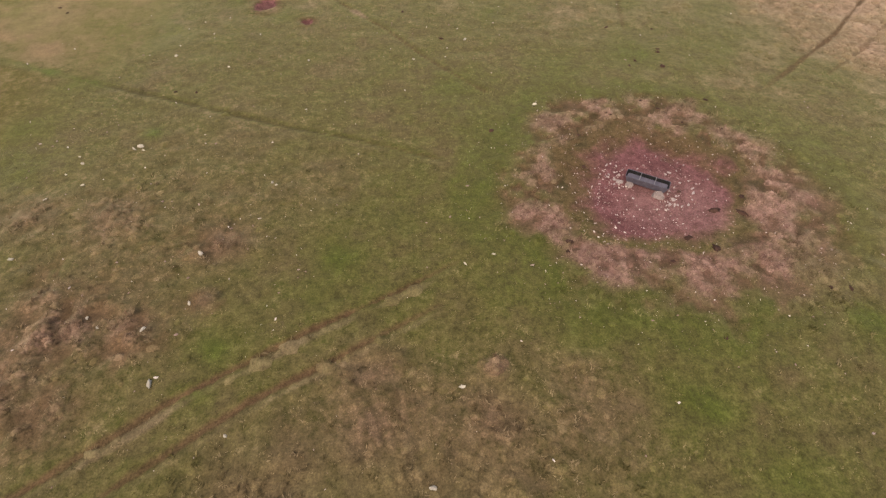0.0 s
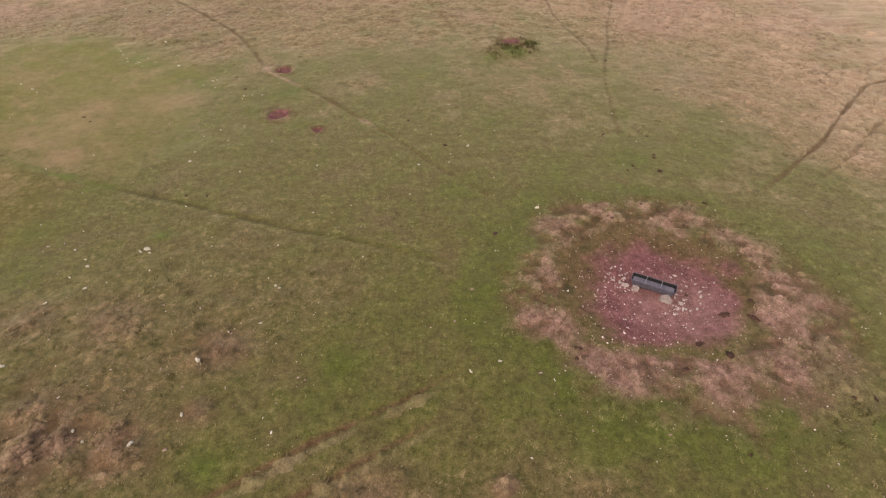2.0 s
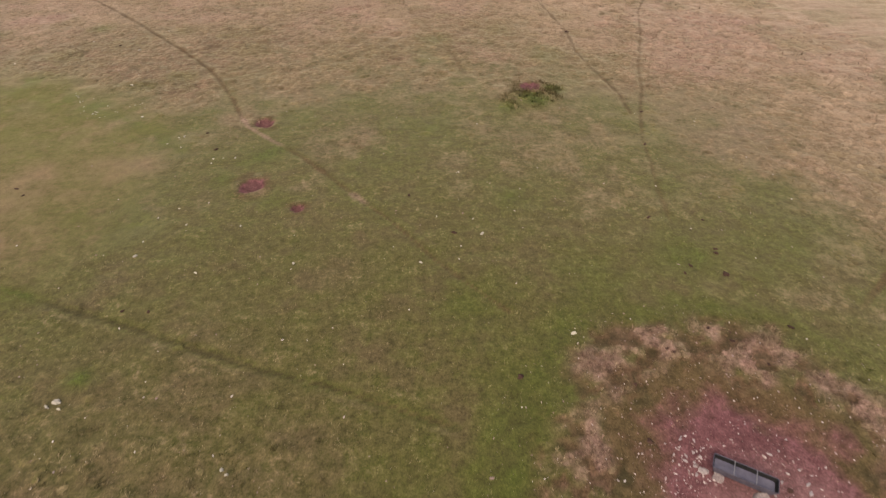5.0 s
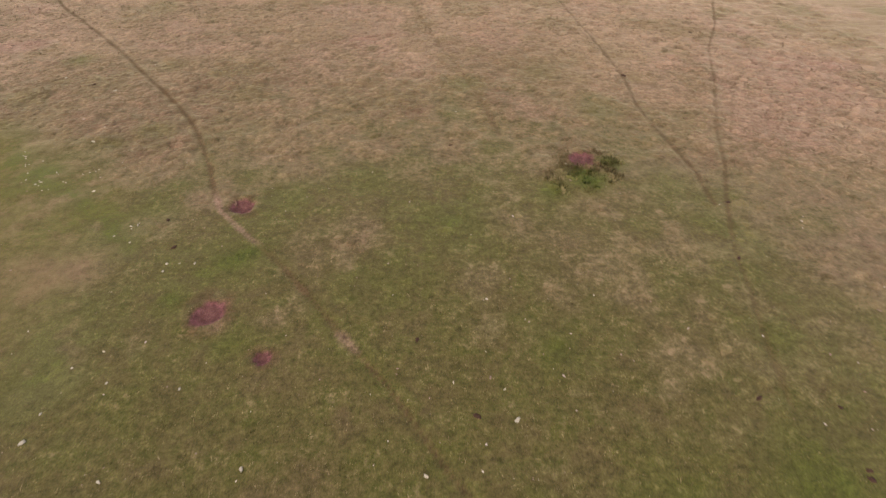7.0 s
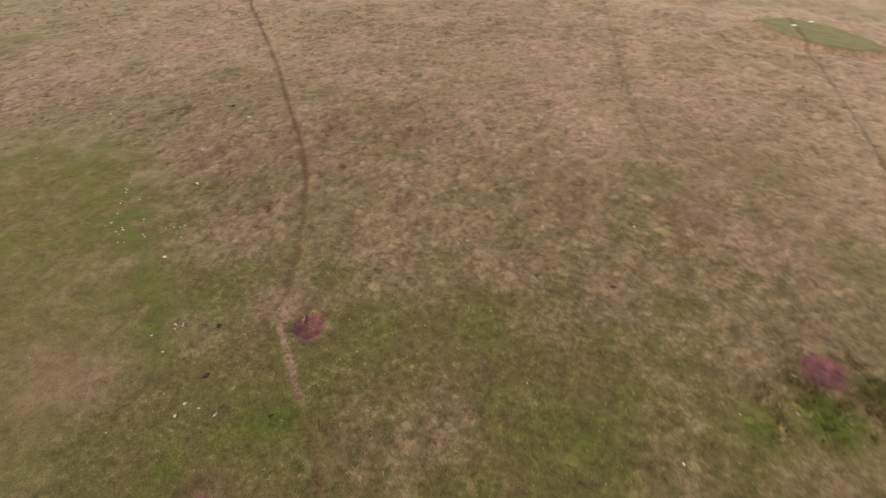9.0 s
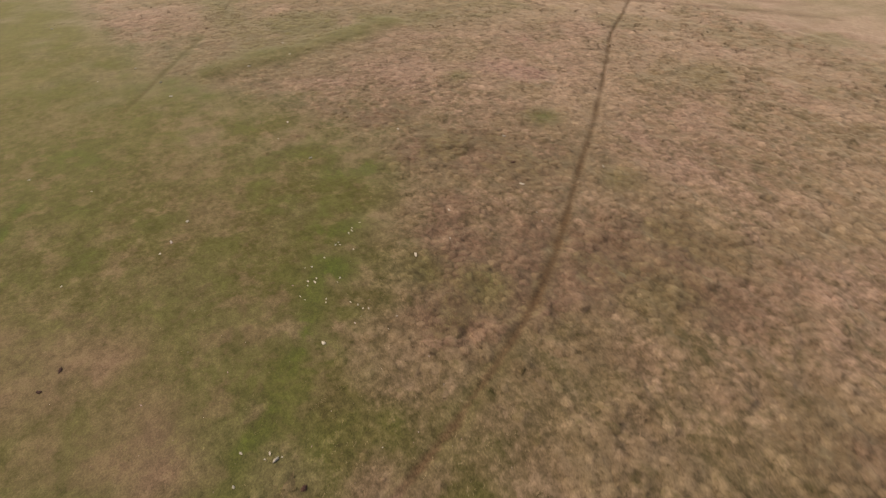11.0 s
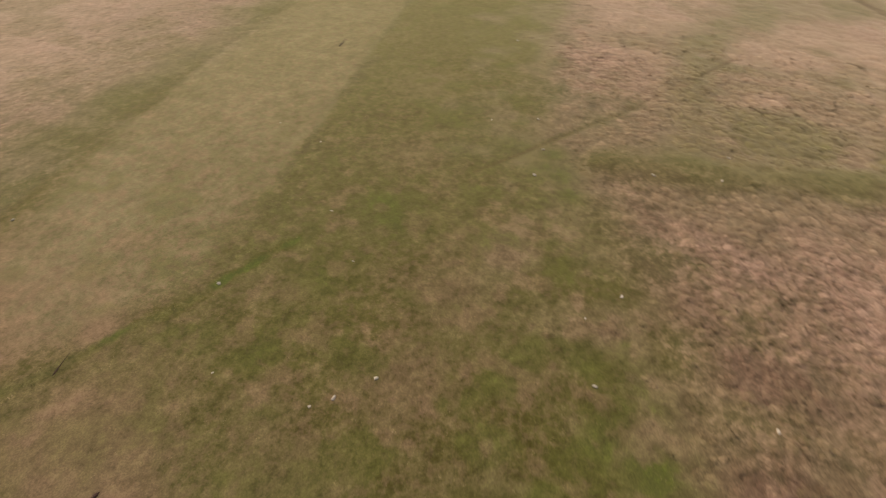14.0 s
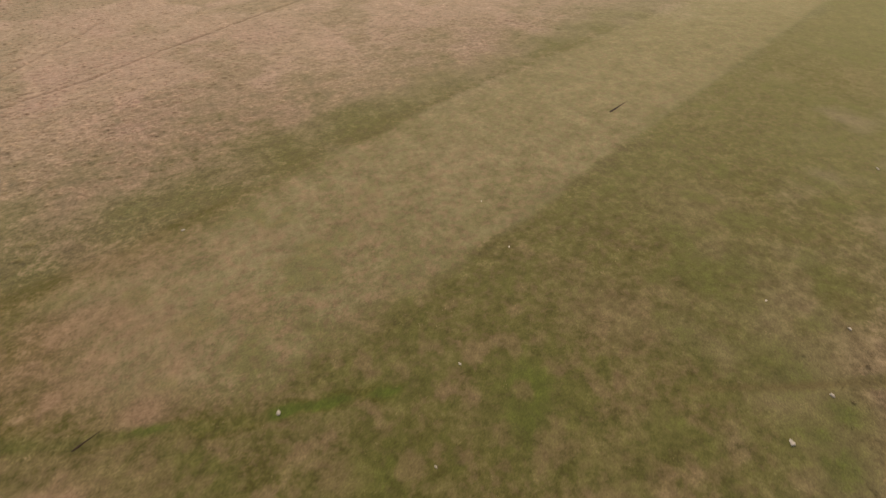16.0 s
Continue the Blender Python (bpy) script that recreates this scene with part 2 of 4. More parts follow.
def to_line(x, y, points):
    """Distance to a line of points."""
    best = np.full(x.shape, 1e9)
    for (ax, ay), (bx, by) in zip(points, points[1:]):
        dx, dy = bx - ax, by - ay
        t = np.clip(((x - ax) * dx + (y - ay) * dy) / (dx * dx + dy * dy), 0, 1)
        best = np.minimum(best, (x - ax - t * dx) ** 2 + (y - ay - t * dy) ** 2)
    return np.sqrt(best)


def inside(x, y, points):
    """Distance to a closed outline, positive within it."""
    within = np.zeros(x.shape, bool)
    for (ax, ay), (bx, by) in zip(points, points[1:] + points[:1]):
        if ay != by:
            within ^= ((ay > y) != (by > y)) & (x < (bx - ax) * (y - ay) / (by - ay) + ax)
    return np.where(within, 1.0, -1.0) * to_line(x, y, points + points[:1])


def spots(x, y, places):
    """Soft round spots: x, y, radius, weight."""
    total = np.zeros(x.shape)
    for px, py, r, w in places:
        total = np.maximum(total, w * np.exp(-((x - px) ** 2 + (y - py) ** 2) / (r * r)))
    return total


RING = (10.85, 14.5)
LONG_PATH = [(-62, 108), (-46, 89), (-41, 82.3), (-37.9, 77.8), (-33.5, 73), (-30, 69.1), (-27.6, 66.3), (-25.3, 63.7), (-22.6, 60.3), (-20.1, 57.3),
             (-17.2, 53.8), (-15, 50.7), (-13.8, 48.5), (-12, 44.8), (-10.9, 42.2), (-10, 40.4), (-8.2, 38.5), (-6.1, 36.3), (-3.9, 33.6), (-2, 31.1), (-0.5, 29.3),
             (1.6, 26.1), (3.0, 24.3), (4.6, 22.4)]
TURF_PATH = [(-34, 32.6), (-30.2, 31.1), (-28.4, 30.6), (-26.5, 29.5), (-24.5, 28.6), (-21.9, 27.2), (-17.1, 25), (-14.4, 23.8),
             (-11.6, 22.7), (-8.5, 21.3), (-5.7, 20.1), (-3, 19.1), (-0.4, 18), (1.8, 17)]
WHEEL_A = [(-22, -2), (-11.8, 3.2), (-8.1, 5.7), (-3.9, 8), (-0.2, 9.7), (2.6, 11.2)]
WHEEL_B = [(-18, -2.2), (-9.1, 3.1), (-5.7, 5.4), (-1.9, 7.3), (1.0, 8.8)]
EAST_A = [(52, 41), (42, 37), (36, 35), (31.3, 30.9), (27.1, 26.9), (23.3, 24), (20, 21.6)]
EAST_B = [(54, 38), (44, 34), (37, 32.2), (32.6, 29), (28.2, 25.4), (24.2, 22.6)]
NORTH_A = [(14, 92), (15.4, 79.5), (16.2, 68), (16.5, 59), (16, 53.5), (16.3, 49.5), (16.8, 44.5), (16.5, 41)]
NORTH_B = [(40, 100), (32.9, 81.5), (29.4, 72.3), (25.9, 65.3), (23.2, 57.2), (20.3, 49.9), (18.9, 45.3), (17.3, 41.3), (16, 37.4), (15.2, 33.6),
           (14.5, 30.5), (14.1, 28)]
FAINT = [(-4, 95), (-1.2, 81), (0.4, 72.5), (1.7, 66.6), (2.7, 63), (4.2, 57), (5.5, 49)]
TRACK_A = [(-100, 60), (-75, 70), (-61.4, 76), (-53.8, 79.4), (-48.6, 83.7), (-43.3, 88.4), (-30, 100)]
TRACK_B = [(-100, 68), (-75, 77), (-60.2, 83), (-51.8, 86.4), (-45.9, 91.1), (-34, 102)]
SOUTH_A = [(-15, 4), (-23.3, -6.7), (-28.3, -12.1), (-35.3, -21.2), (-50, -40)]
SOUTH_B = [(-17, 1), (-23.1, -0.9), (-28.4, -2.6), (-35, -6), (-44, -10), (-70, -20)]
WEST_PATH = [(-66, 52), (-57.2, 47.2), (-53.5, 45.3), (-50.6, 43.3), (-47.8, 41.6), (-45.1, 40), (-42.5, 38.3)]
NORTH_HEATH = [(-130, 28), (-92, 34.5), (-78, 36), (-70, 36.8), (-58, 39.6), (-48.8, 41.9), (-42.4, 45.6), (-36.6, 48.9), (-30, 50), (-26, 49.9),
               (-23, 48), (-17.5, 45), (-11, 45), (-5, 47), (2, 48), (9, 50), (15, 45), (19.5, 38.5), (22.5, 31), (24.5, 27.5), (27.5, 23.5),
               (31, 17), (42, 12), (90, 0), (400, 0), (400, 500), (-500, 500), (-500, 28)]
SOUTH_HEATH = [(-500, 6), (-74, 9.7), (-61, 9), (-50, 11), (-41, 12), (-31, 13.3), (-25, 14), (-21, 12.5), (-18, 8), (-15, 0), (-15, -400), (-500, -400)]
FAIRWAY = [(-150, 4), (-78, 10.2), (-66, 11.8), (-52, 14), (-41, 15.8), (-33, 17.2), (-27, 18.9), (-20, 19.2), (-10, 20.5), (-10, 22),
           (-21.9, 26.9), (-24.7, 28.4), (-28, 30.2), (-30.4, 30.8), (-36, 29.5), (-48, 26.7), (-59, 24.3), (-72, 21.6), (-92, 17.6), (-150, 10)]
TONGUE = [(-150, 10), (-92, 17.6), (-72, 21.6), (-59, 24.3), (-48, 26.7), (-36, 29.5), (-30.4, 31), (-24.5, 28.8), (-17, 25.2), (-13, 29), (-13.5, 36),
          (-12.4, 40), (-17, 44), (-21, 46.4), (-26, 49.8), (-30, 50), (-36.6, 48.5), (-42.4, 44.3), (-48.8, 40.7), (-58, 39), (-70, 36.8), (-78, 36), (-92, 34.5),
          (-150, 25)]
TEE = [(10.8, 89.5), (12.8, 86.2), (15.4, 84.3), (18.5, 83.4), (21, 84.6), (20.4, 87.2), (17.6, 90.2), (14, 91.8)]
FAR_TEE = [(-2.2, 99.0), (-0.4, 96.8), (2.9, 95.3), (6.4, 95.2), (8.5, 97.6), (8.0, 102), (6.5, 107), (0, 108), (-2.6, 103)]
BANK = [(-46.5, 45.8), (-47.2, 50), (-48.6, 55), (-50.2, 61.5)]
SCRAPES = [(-9.05, 41.0, 0.66), (-8.4, 33.15, 0.66), (-5.55, 30.75, 0.34), (10.2, 45.3, 0.8)]
LUSH_SPOTS_A = [(-2.9, 11.3, 1.7, .8), (-0.5, 13.6, 1.6, .6), (3.3, 15, 1.6, .7), (-3.7, 9.7, 1.5, .7), (-7, 7.6, 1.1, .8), (-7.3, 5.9, .9, .7), (3.7, 9.6, 1.5, .6), (5.5, 7.9, 1.4, .7), (-17.5, 18, 1.6, .8),
    (9.3, 4.1, 1.6, .8), (10.9, 1.6, 2.0, .6), (16.6, 6.7, 1.4, .9), (-17.5, 24.7, 1.2, .7), (2.1, 39.7, 2.4, .65), (6.4, 31, 1.3, .7), (10, 43.3, 1.6, .9), (7.8, 42.2, 1.4, .75), (11.8, 45, 1.3, .8),
    (14.8, 43.5, 2.2, .6), (16.4, 38.2, 2.2, .6), (-8.4, 36.5, 1.3, .9), (-7.5, 37.1, 0.9, 1), (-9.4, 35.6, 0.9, .8)]
LUSH_SPOTS_B = [(-10.2, 34, 1.0, .8), (-7.1, 31.6, 1.0, .6), (13.8, 25.6, 2.2, .75), (15.3, 31.5, 1.6, .6), (-24.3, 45.5, 2.4, .8), (-21.5, 44.4, 2.0, .8), (-17.3, 42, 1.8, .6), (-14.2, 40.5, 1.2, .6), (-37.8, 35.9, 3.4, .8),
    (-32.2, 35.2, 2.6, .75), (-32.1, 47.8, 1.6, .6), (-24.1, 45, 1.6, .9), (-28.2, 49, 2.2, .75), (-27.6, 34.7, 2, .7), (-28.1, 61.9, 1.5, .75), (-36.6, 61, 1.4, .55),
    (-14.2, 33.5, 1.5, .6), (-15, 29.5, 1.5, .6), (-18.7, 20.6, 1.5, .9), (-17.9, 18.2, 1.5, .8), (-12.1, 20, 0.7, .9), (-17, 49.5, 1.5, .6), (-19.2, 47.8, 1.4, .6), (-20, 61, 2.0, .4)]
LUSH_SPOTS_C = [(-8.0, 36.8, 1.0, 1), (-46, 41.9, 1.3, .8), (-42.3, 43.6, 1.2, .8), (-44, 42.3, 2.2, .8), (-46, 39.6, 2.4, .7), (-13, 56, 2.5, .4), (-6.8, 42.2, 2.4, .42), (-3.6, 44.2, 2.2, .25), (3.6, 57.5, 1.8, .6), (9.5, 60, 2.5, .35), (13, 53, 2.0, .5), (3, 23, 2.2, .6), (9, 24, 2.2, .6), (4.2, 19, 1.5, .6)]
LUSH_SPOTS = LUSH_SPOTS_A + LUSH_SPOTS_B + LUSH_SPOTS_C
DRY_SPOTS_A = [(2.6, 6.0, .45, 1.1), (0.5, 2.5, 3.5, .65), (-5, 1.5, 3, .65), (5, 3.5, 2.2, .55), (-1.5, 6.2, 1.6, .7), (-16.3, 35.4, 2.3, 1), (-14.2, 36.4, 1.4, .7), (-1.2, 4.6, 2.6, .65), (-4, 3.4, 2, .5), (2.4, 4.2, 2, .6),
    (-12.4, 8.9, 1.7, 1), (-10.2, 8.4, 1.3, 1), (-14.5, 6.4, 2, .9), (-13.6, 10.2, 1.2, .9), (-7.7, 9.7, .7, .9), (-12, 5.6, 1.3, .8), (-7.5, 12.4, 1.7, .7), (-12, 14, 2.4, .6), (-16, 14.5, 1.8, .6),
    (-3, 25.5, 1.6, .4), (5, 5.4, 1.6, .5), (-24, 38, 3.0, .4)]
DRY_SPOTS_B = [(-28.5, 40.5, 2.6, .5), (-33, 40.5, 2.5, .5), (-22, 33, 2.8, .7), (-37, 41.5, 2.0, .6), (-27, 27.5, 2.0, .8), (-33, 22, 2.5, .6), (-43, 34.5, 2.2, .6), (-52, 32, 3, .5), (-5, 36.5, 1.5, .4),
    (8, 38, 2, .4), (19.4, 35, 2.5, .6), (-20, 40, 2.2, .5), (-45, 21, 2.6, .5), (-25.5, 22, 2, .6), (20, 10, 3, .4)]
DRY_SPOTS = DRY_SPOTS_A + DRY_SPOTS_B
HEATH_SPOTS = [(-40.5, 55.2, 6, .8), (-41.3, 50.7, 3, .9), (-35.2, 66.2, 4, .9), (-22, 63.5, 5, .8), (8.4, 71.4, 5, .7), (8, 52.2, 2.5, .8), (2.9, 64.5, 3.5, .7),
               (-37, 68, 7, .8), (-47, 60, 6, .6), (7, 66.3, 5, .8), (-5, 69.3, 7, .8), (-10, 60, 7, .6), (25, 50, 8, .5), (32, 60, 10, .5), (-12.5, 8.8, 1.4, .45),
               (-10.3, 8, .9, .45), (-27, 54, 4, .5), (-20, 55, 4, .6), (-35, 3, 9, .7), (-55, 2, 9, .7), (-46, 48, 3, .6)]


def cover(x, y):
    """What grows at each place: lush, straw, heath, soil, worn (with the shade of heath hollows), mown, dry, dark,
    smooth.
    """
    n_wide, n_mid, n_small = fbm(x, y, 9.0, 3), fbm(x, y, 2.6, 11), fbm(x, y, 0.9, 23)
    shift = (n_mid - 0.5) * 3.2
    # rough straw grassland, sharply cut towards the mown tongue and fading elsewhere
    soft = 4.6 + 2.6 * step(-24, -34, x) + 10.6 * step(-18, -8, x) - 7.5 * step(12, 21, x)
    d = inside(x, y, NORTH_HEATH)
    straw = np.clip(0.5 + 0.5 * (d - 0.9 * step(-20, -26, x) - 4.5 * step(-16, -6, x) * step(24, 12, x) + shift * (1.0 + soft * 0.5)) / soft, 0, 1)
    south = np.clip(0.3 + inside(x, y, SOUTH_HEATH) / 15 + shift * 0.16, 0, 1)
    straw = np.maximum(straw, south) * (1 - np.clip(spots(x, y, [(-6.6, 41.2, 3.0, .75), (-3.4, 43.0, 2.4, .6), (-8.5, 44.2, 1.6, .5), (23.5, 22.5, 3.6, .55), (22.5, 26, 3, .45)]), 0, 0.8))
    straw = straw * (0.86 + 0.5 * (n_wide - 0.5)) * (0.8 + 0.4 * n_mid)
    heath = np.clip(spots(x, y, HEATH_SPOTS) * (0.3 + n_mid * 0.7), 0, 1) * 0.75 + 0.45 * straw * step(0.4, 0.75, fbm(x, y, 6.0, 41))
    southern = to_line(x, y, FAIRWAY[:8])
    dry_heath = straw * step(0.46, 0.66, fbm(x, y, 4.5, 103)) * (0.4 + 0.4 * n_mid)
    green_heath = straw * step(0.56, 0.74, fbm(x, y, 5.5, 107)) * 0.3
    blur = 0.35 + 1.1 * step(-44, -32, x)
    mown = np.clip(0.5 + 0.5 * (inside(x, y, FAIRWAY) - 0.5 * (blur - 0.35) + shift * (0.2 + 0.25 * blur)) / blur, 0, 1) * step(-19, -27, x + shift * 3) * (1 - 0.1 * step(-46, -34, x))
    mown = mown * (0.75 + 0.25 * step(-0.5, 3.5, southern + shift)) * (0.62 + 0.5 * fbm(x, y, 1.2, 97)) * (0.7 + 0.5 * n_wide)
    tongue = step(-1.8, 1.4, inside(x, y, TONGUE) + shift)
    lush = spots(x, y, LUSH_SPOTS) * (0.55 + 0.8 * n_mid)
    lush = np.maximum(lush, tongue * (0.12 + 0.6 * n_wide) * (0.5 + 0.7 * n_mid))
    lush = np.maximum(lush, tongue * step(0.5, 0.68, fbm(x, y, 1.7, 241)) * 0.62)
    band = step(0.2, 1.2, inside(x, y, FAIRWAY) * -1) * step(5.5, 3.0, inside(x, y, FAIRWAY) * -1) * step(-28, -37, x) * step(20, 14, y)
    lush = np.maximum(lush, band * 0.3)
    hem = step(1.7, 0.3, to_line(x, y, [(-30, 48), (-24.5, 45.4), (-19.5, 42.6), (-15.8, 40), (-13.8, 37)]) + shift * 0.5)
    lush = np.maximum(lush, hem * (0.45 + 0.5 * n_mid))
    field = (1 - straw) * (1 - mown) * step(-14, -6, x)
    lush = np.maximum(lush, field * step(0.45, 0.8, n_wide) * (0.3 + 0.3 * step(-5, 0, x)))
    dry = spots(x, y, DRY_SPOTS) * (0.5 + n_mid)
    lush = np.maximum(lush, green_heath * (1 - 0.8 * step(22, 16, y) * step(-16, -22, x)))
    dry = np.maximum(dry, dry_heath)
    broad = np.clip(spots(x, y, [(-10, 13, 6, .65), (-14, 8, 5, .9), (-2, 4, 4, .5), (-9, 19, 5, .5), (-5, 15, 4, .4), (9, 34, 6, .25), (-18, 15, 4, .4)]), 0, 1)
    dry = np.maximum(dry, broad * (0.1 + 0.9 * n_mid))
    dry = np.maximum(dry, tongue * step(0.5, 0.75, fbm(x, y, 5.0, 61)) * 0.35)
    dry = np.maximum(dry, mown * step(0.45, 0.7, fbm(x, y, 4.0, 67)) * 0.35 * step(-75, -35, x))
    mottled = np.maximum(tongue, np.clip(mown * 1.4, 0, 1) * step(-58, -38, x))
    flecked = mottled * step(-50, -38, x) * step(0.54, 0.7, fbm(x, y, 0.8, 247)) * 0.48
    lush = np.maximum(lush, mown * step(-46, -30, x) * step(0.48, 0.66, fbm(x, y, 1.5, 251)) * 0.6)
    lush = np.maximum(lush, 0.55 * step(-40, -52, x) * step(44, 50, y) * step(0.35, 0.65, fbm(x, y, 6.0, 229)))
    tee = np.maximum(step(-0.3, 0.3, inside(x, y, TEE)), step(-0.3, 0.3, inside(x, y, FAR_TEE)))
    # the trodden rings round the trough
    tuft = fbm(x, y, 0.55, 181, 2)
    r = np.hypot(x - RING[0], y - RING[1]) + shift * 0.85 + (n_small - 0.5) * 1.5 + (n_wide - 0.5) * 1.5
    brown = np.maximum(dry, spots(x, y, [(-19, 50, 8, 1), (-46, 48, 5, .8), (-52, 43, 5, .7), (14, 46, 8, 1), (5, 53, 8, .85), (21, 40, 7, .9), (8, 60, 7, .6), (-2, 53, 7, .8), (-19, 50, 8, 1), (-14, 57, 7, 1), (-25, 57, 7, .9), (-35, 50.5, 4, .9), (-6, 48, 5, .5), (0, 47, 8, .5), (-25, 56, 6, .8), (-31, 50.5, 4, .6), (-28, 54, 6, .9), (-37, 54, 4, .6), (-36, 49, 5, .9), (-32, 52.5, 5, .9), (-44, 54, 6, .6), (-41, 47, 4, .8), (-14, 50, 6, .9)]) * (0.65 + 0.9 * n_mid)) * np.clip(straw * 1.3, 0, 1)
    straw, dry = straw * (1 - 0.9 * np.clip(brown, 0, 1)), np.maximum(dry, brown)
    heath = heath * (1 - 0.8 * np.clip(brown, 0, 1))
    zone = step(0.05, 0.65, straw) * (1 - 0.6 * step(20, 14, y) * step(-16, -22, x)) * np.maximum(step(-12, -18, x), step(44, 50, y)) * (1 - 0.5 * step(54, 64, y))
    dry = np.maximum(np.maximum(dry, 0.9 * zone), 0.45 * step(0.02, 0.35, straw) * step(24, 34, y) * (1 - tongue))
    lush = np.maximum(lush, brown * step(0.5, 0.7, fbm(x, y, 3.2, 113)) * 0.3)
    straw = np.maximum(straw, (0.06 * n_mid + 0.3 * step(0.35, 0.75, fbm(x, y, 1.7, 211)) * step(22, 34, y) * step(0, 5, x)) * step(14, 27, y) * step(-16, -8, x) * (1 - tongue))
    tail = np.exp(-((x - 15.6) ** 2 + (y - 8.6) ** 2) / 5.0)
    south_east = step(-1, 1, (x - RING[0]) * 0.6 - (y - RING[1]) * 0.8)
    soil = 0.9 * step(4.5, 2.3, r)
    outer = step(3.7, 4.8, r) * step(8.2 + 0.9 * south_east, 5.0, r)
    torn = fbm(x, y, 1.3, 187)
    withered = np.clip(outer * (0.64 + 2.9 * (torn - 0.5) + 1.0 * (n_small - 0.5) + 1.4 * (tuft - 0.5)) + tail * 0.6 * (r > 4.5) * n_mid * 1.6, 0, 1) * 0.76
    moss = step(2.7, 3.2, r) * step(5.2, 4.2, r) * (1 - 0.55 * step(0.5, 3.5, RING[1] - y))
    clear = 1 - step(7.8, 6.6, r)
    lush, dry, straw = lush * clear + moss * (0.25 + 0.6 * n_mid), dry * clear, straw * clear
    lush = np.maximum(lush, step(5.9, 6.9, r) * step(10.5, 8.0, r) * (0.4 + 0.5 * n_wide))
    heath = np.maximum(heath * clear, withered)
    # bare scrapes
    scuff = np.zeros(x.shape)
    for px, py, size in SCRAPES:
        q = np.hypot(x - px, (y - py)) / size + (n_small - 0.5) * 0.5 + (tuft - 0.5) * 0.5
        soil = np.maximum(soil, step(1.25, 0.75, q) * (0.6 if size < 0.3 else 1.0))
        scuff = np.maximum(scuff, step(2.6, 1.3, q) * step(0.56, 0.42, tuft) * 0.6)
        dry = np.maximum(dry, 0.35 * step(2.0, 1.2, q))
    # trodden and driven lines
    # shade in the hollows between tussocks, painted on with the worn-earth colour
    hollow_shade = step(0.42, 0.28, fbm(x, y, 0.95, 71, 2)) * np.clip(straw + heath * 0.4 * clear, 0, 1) * step(15, 28, y)
    worn = np.maximum(moss * (0.3 + 0.8 * n_mid), hollow_shade * 0.16 * step(-26, -16, x))
    humps = spots(x, y, [(-12.4, 8.9, 2.2, 1), (-10, 8.2, 1.5, .9), (-14.5, 6.4, 2, .9), (-13.6, 11, 1.6, .7), (-7.7, 9.9, .9, .9), (-12, 5.6, 1.5, .8), (-8.5, 12.6, 1.5, .6)])
    worn = np.maximum(worn, humps * step(0.56, 0.44, tuft) * 0.9)
    worn = np.maximum(worn, scuff)
    worn = np.maximum(worn, outer * step(0.53, 0.40, tuft) * 0.9)
    bare = np.zeros(x.shape)
    for line, width, amount in ((LONG_PATH, 0.14, 0.85), (NORTH_A, 0.12, 0.65), (NORTH_B, 0.12, 0.6), (TURF_PATH, 0.09, 0.5), (WHEEL_A, 0.09, 0.85),
                                (WHEEL_B, 0.09, 0.8), (EAST_A, 0.12, 0.8), (EAST_B, 0.12, 0.5), (FAINT, 0.18, 0.4), (TRACK_A, 0.45, 0.5),
                                (TRACK_B, 0.45, 0.35), (SOUTH_A, 0.12, 0.4), (SOUTH_B, 0.12, 0.45), (WEST_PATH, 0.14, 0.4)):
        q = to_line(x, y, line) + (n_small - 0.5) * 0.25
        wear = step(width * 1.9, width * 0.5, q) * amount * (0.62 + 0.75 * n_mid)
        if line is LONG_PATH or line is NORTH_B:
            wear = np.where(y < 38, step(0.18, 0.05, q) * (0.6 if line is LONG_PATH else 0.4) * (0.5 + n_mid), wear)
        if line is EAST_A:
            wear = wear * step(18, 23, x)
        if line is WHEEL_A or line is WHEEL_B:
            wear = wear * step(3.0, -0.5, x)
        worn = np.maximum(worn, wear)
        if line is LONG_PATH:
            bare = step(0.26, 0.1, q) * (step(37, 38.2, y) * step(43, 41.5, y) + 0.8 * step(30.7, 31.1, y) * step(32.3, 31.8, y))
        verge = step(width * 6, width * 2, q) * 0.28
        lush = np.maximum(lush, verge * (1 - straw))
    fade = step(-13.5, -17.5, x)
    strip = step(0.48, 0.1, to_line(x, y, TURF_PATH) + (n_small - 0.5) * 0.5 + shift * 0.12) * fade
    lush, worn = np.maximum(lush, strip * (0.5 + 0.65 * step(0.35, 0.7, fbm(x, y, 2.4, 223)))), worn * (1 - strip)
    worn = worn * (1 - bare)
    lush = np.maximum(lush, (0.2 + 0.7 * n_mid) * step(0.42, 0.1, to_line(x, y, WEST_PATH) + (n_small - 0.5) * 0.4) * step(-57, -54, x))
    green_line = step(0.34, 0.08, to_line(x, y, TURF_PATH) + (n_small - 0.5) * 0.3) * (0.35 + 0.5 * n_mid) * (1 - fade)
    lush = np.maximum(lush, green_line)
    sunk = step(0.2, 0.04, to_line(x, y, TURF_PATH) + (n_small - 0.5) * 0.15) * (0.5 + 0.5 * n_mid) * step(1.5, -6, x) * step(-18, -14, x)
    ridge = step(0.22, 0.05, to_line(x, y, [(p[0] + 0.15, p[1] - 0.28) for p in WHEEL_A]) + (n_small - 0.5) * 0.3) * (0.4 + n_mid)
    ridge = np.maximum(ridge, step(0.2, 0.05, to_line(x, y, [(p[0] + 0.14, p[1] - 0.26) for p in WHEEL_B]) + (n_small - 0.5) * 0.3) * 0.65)
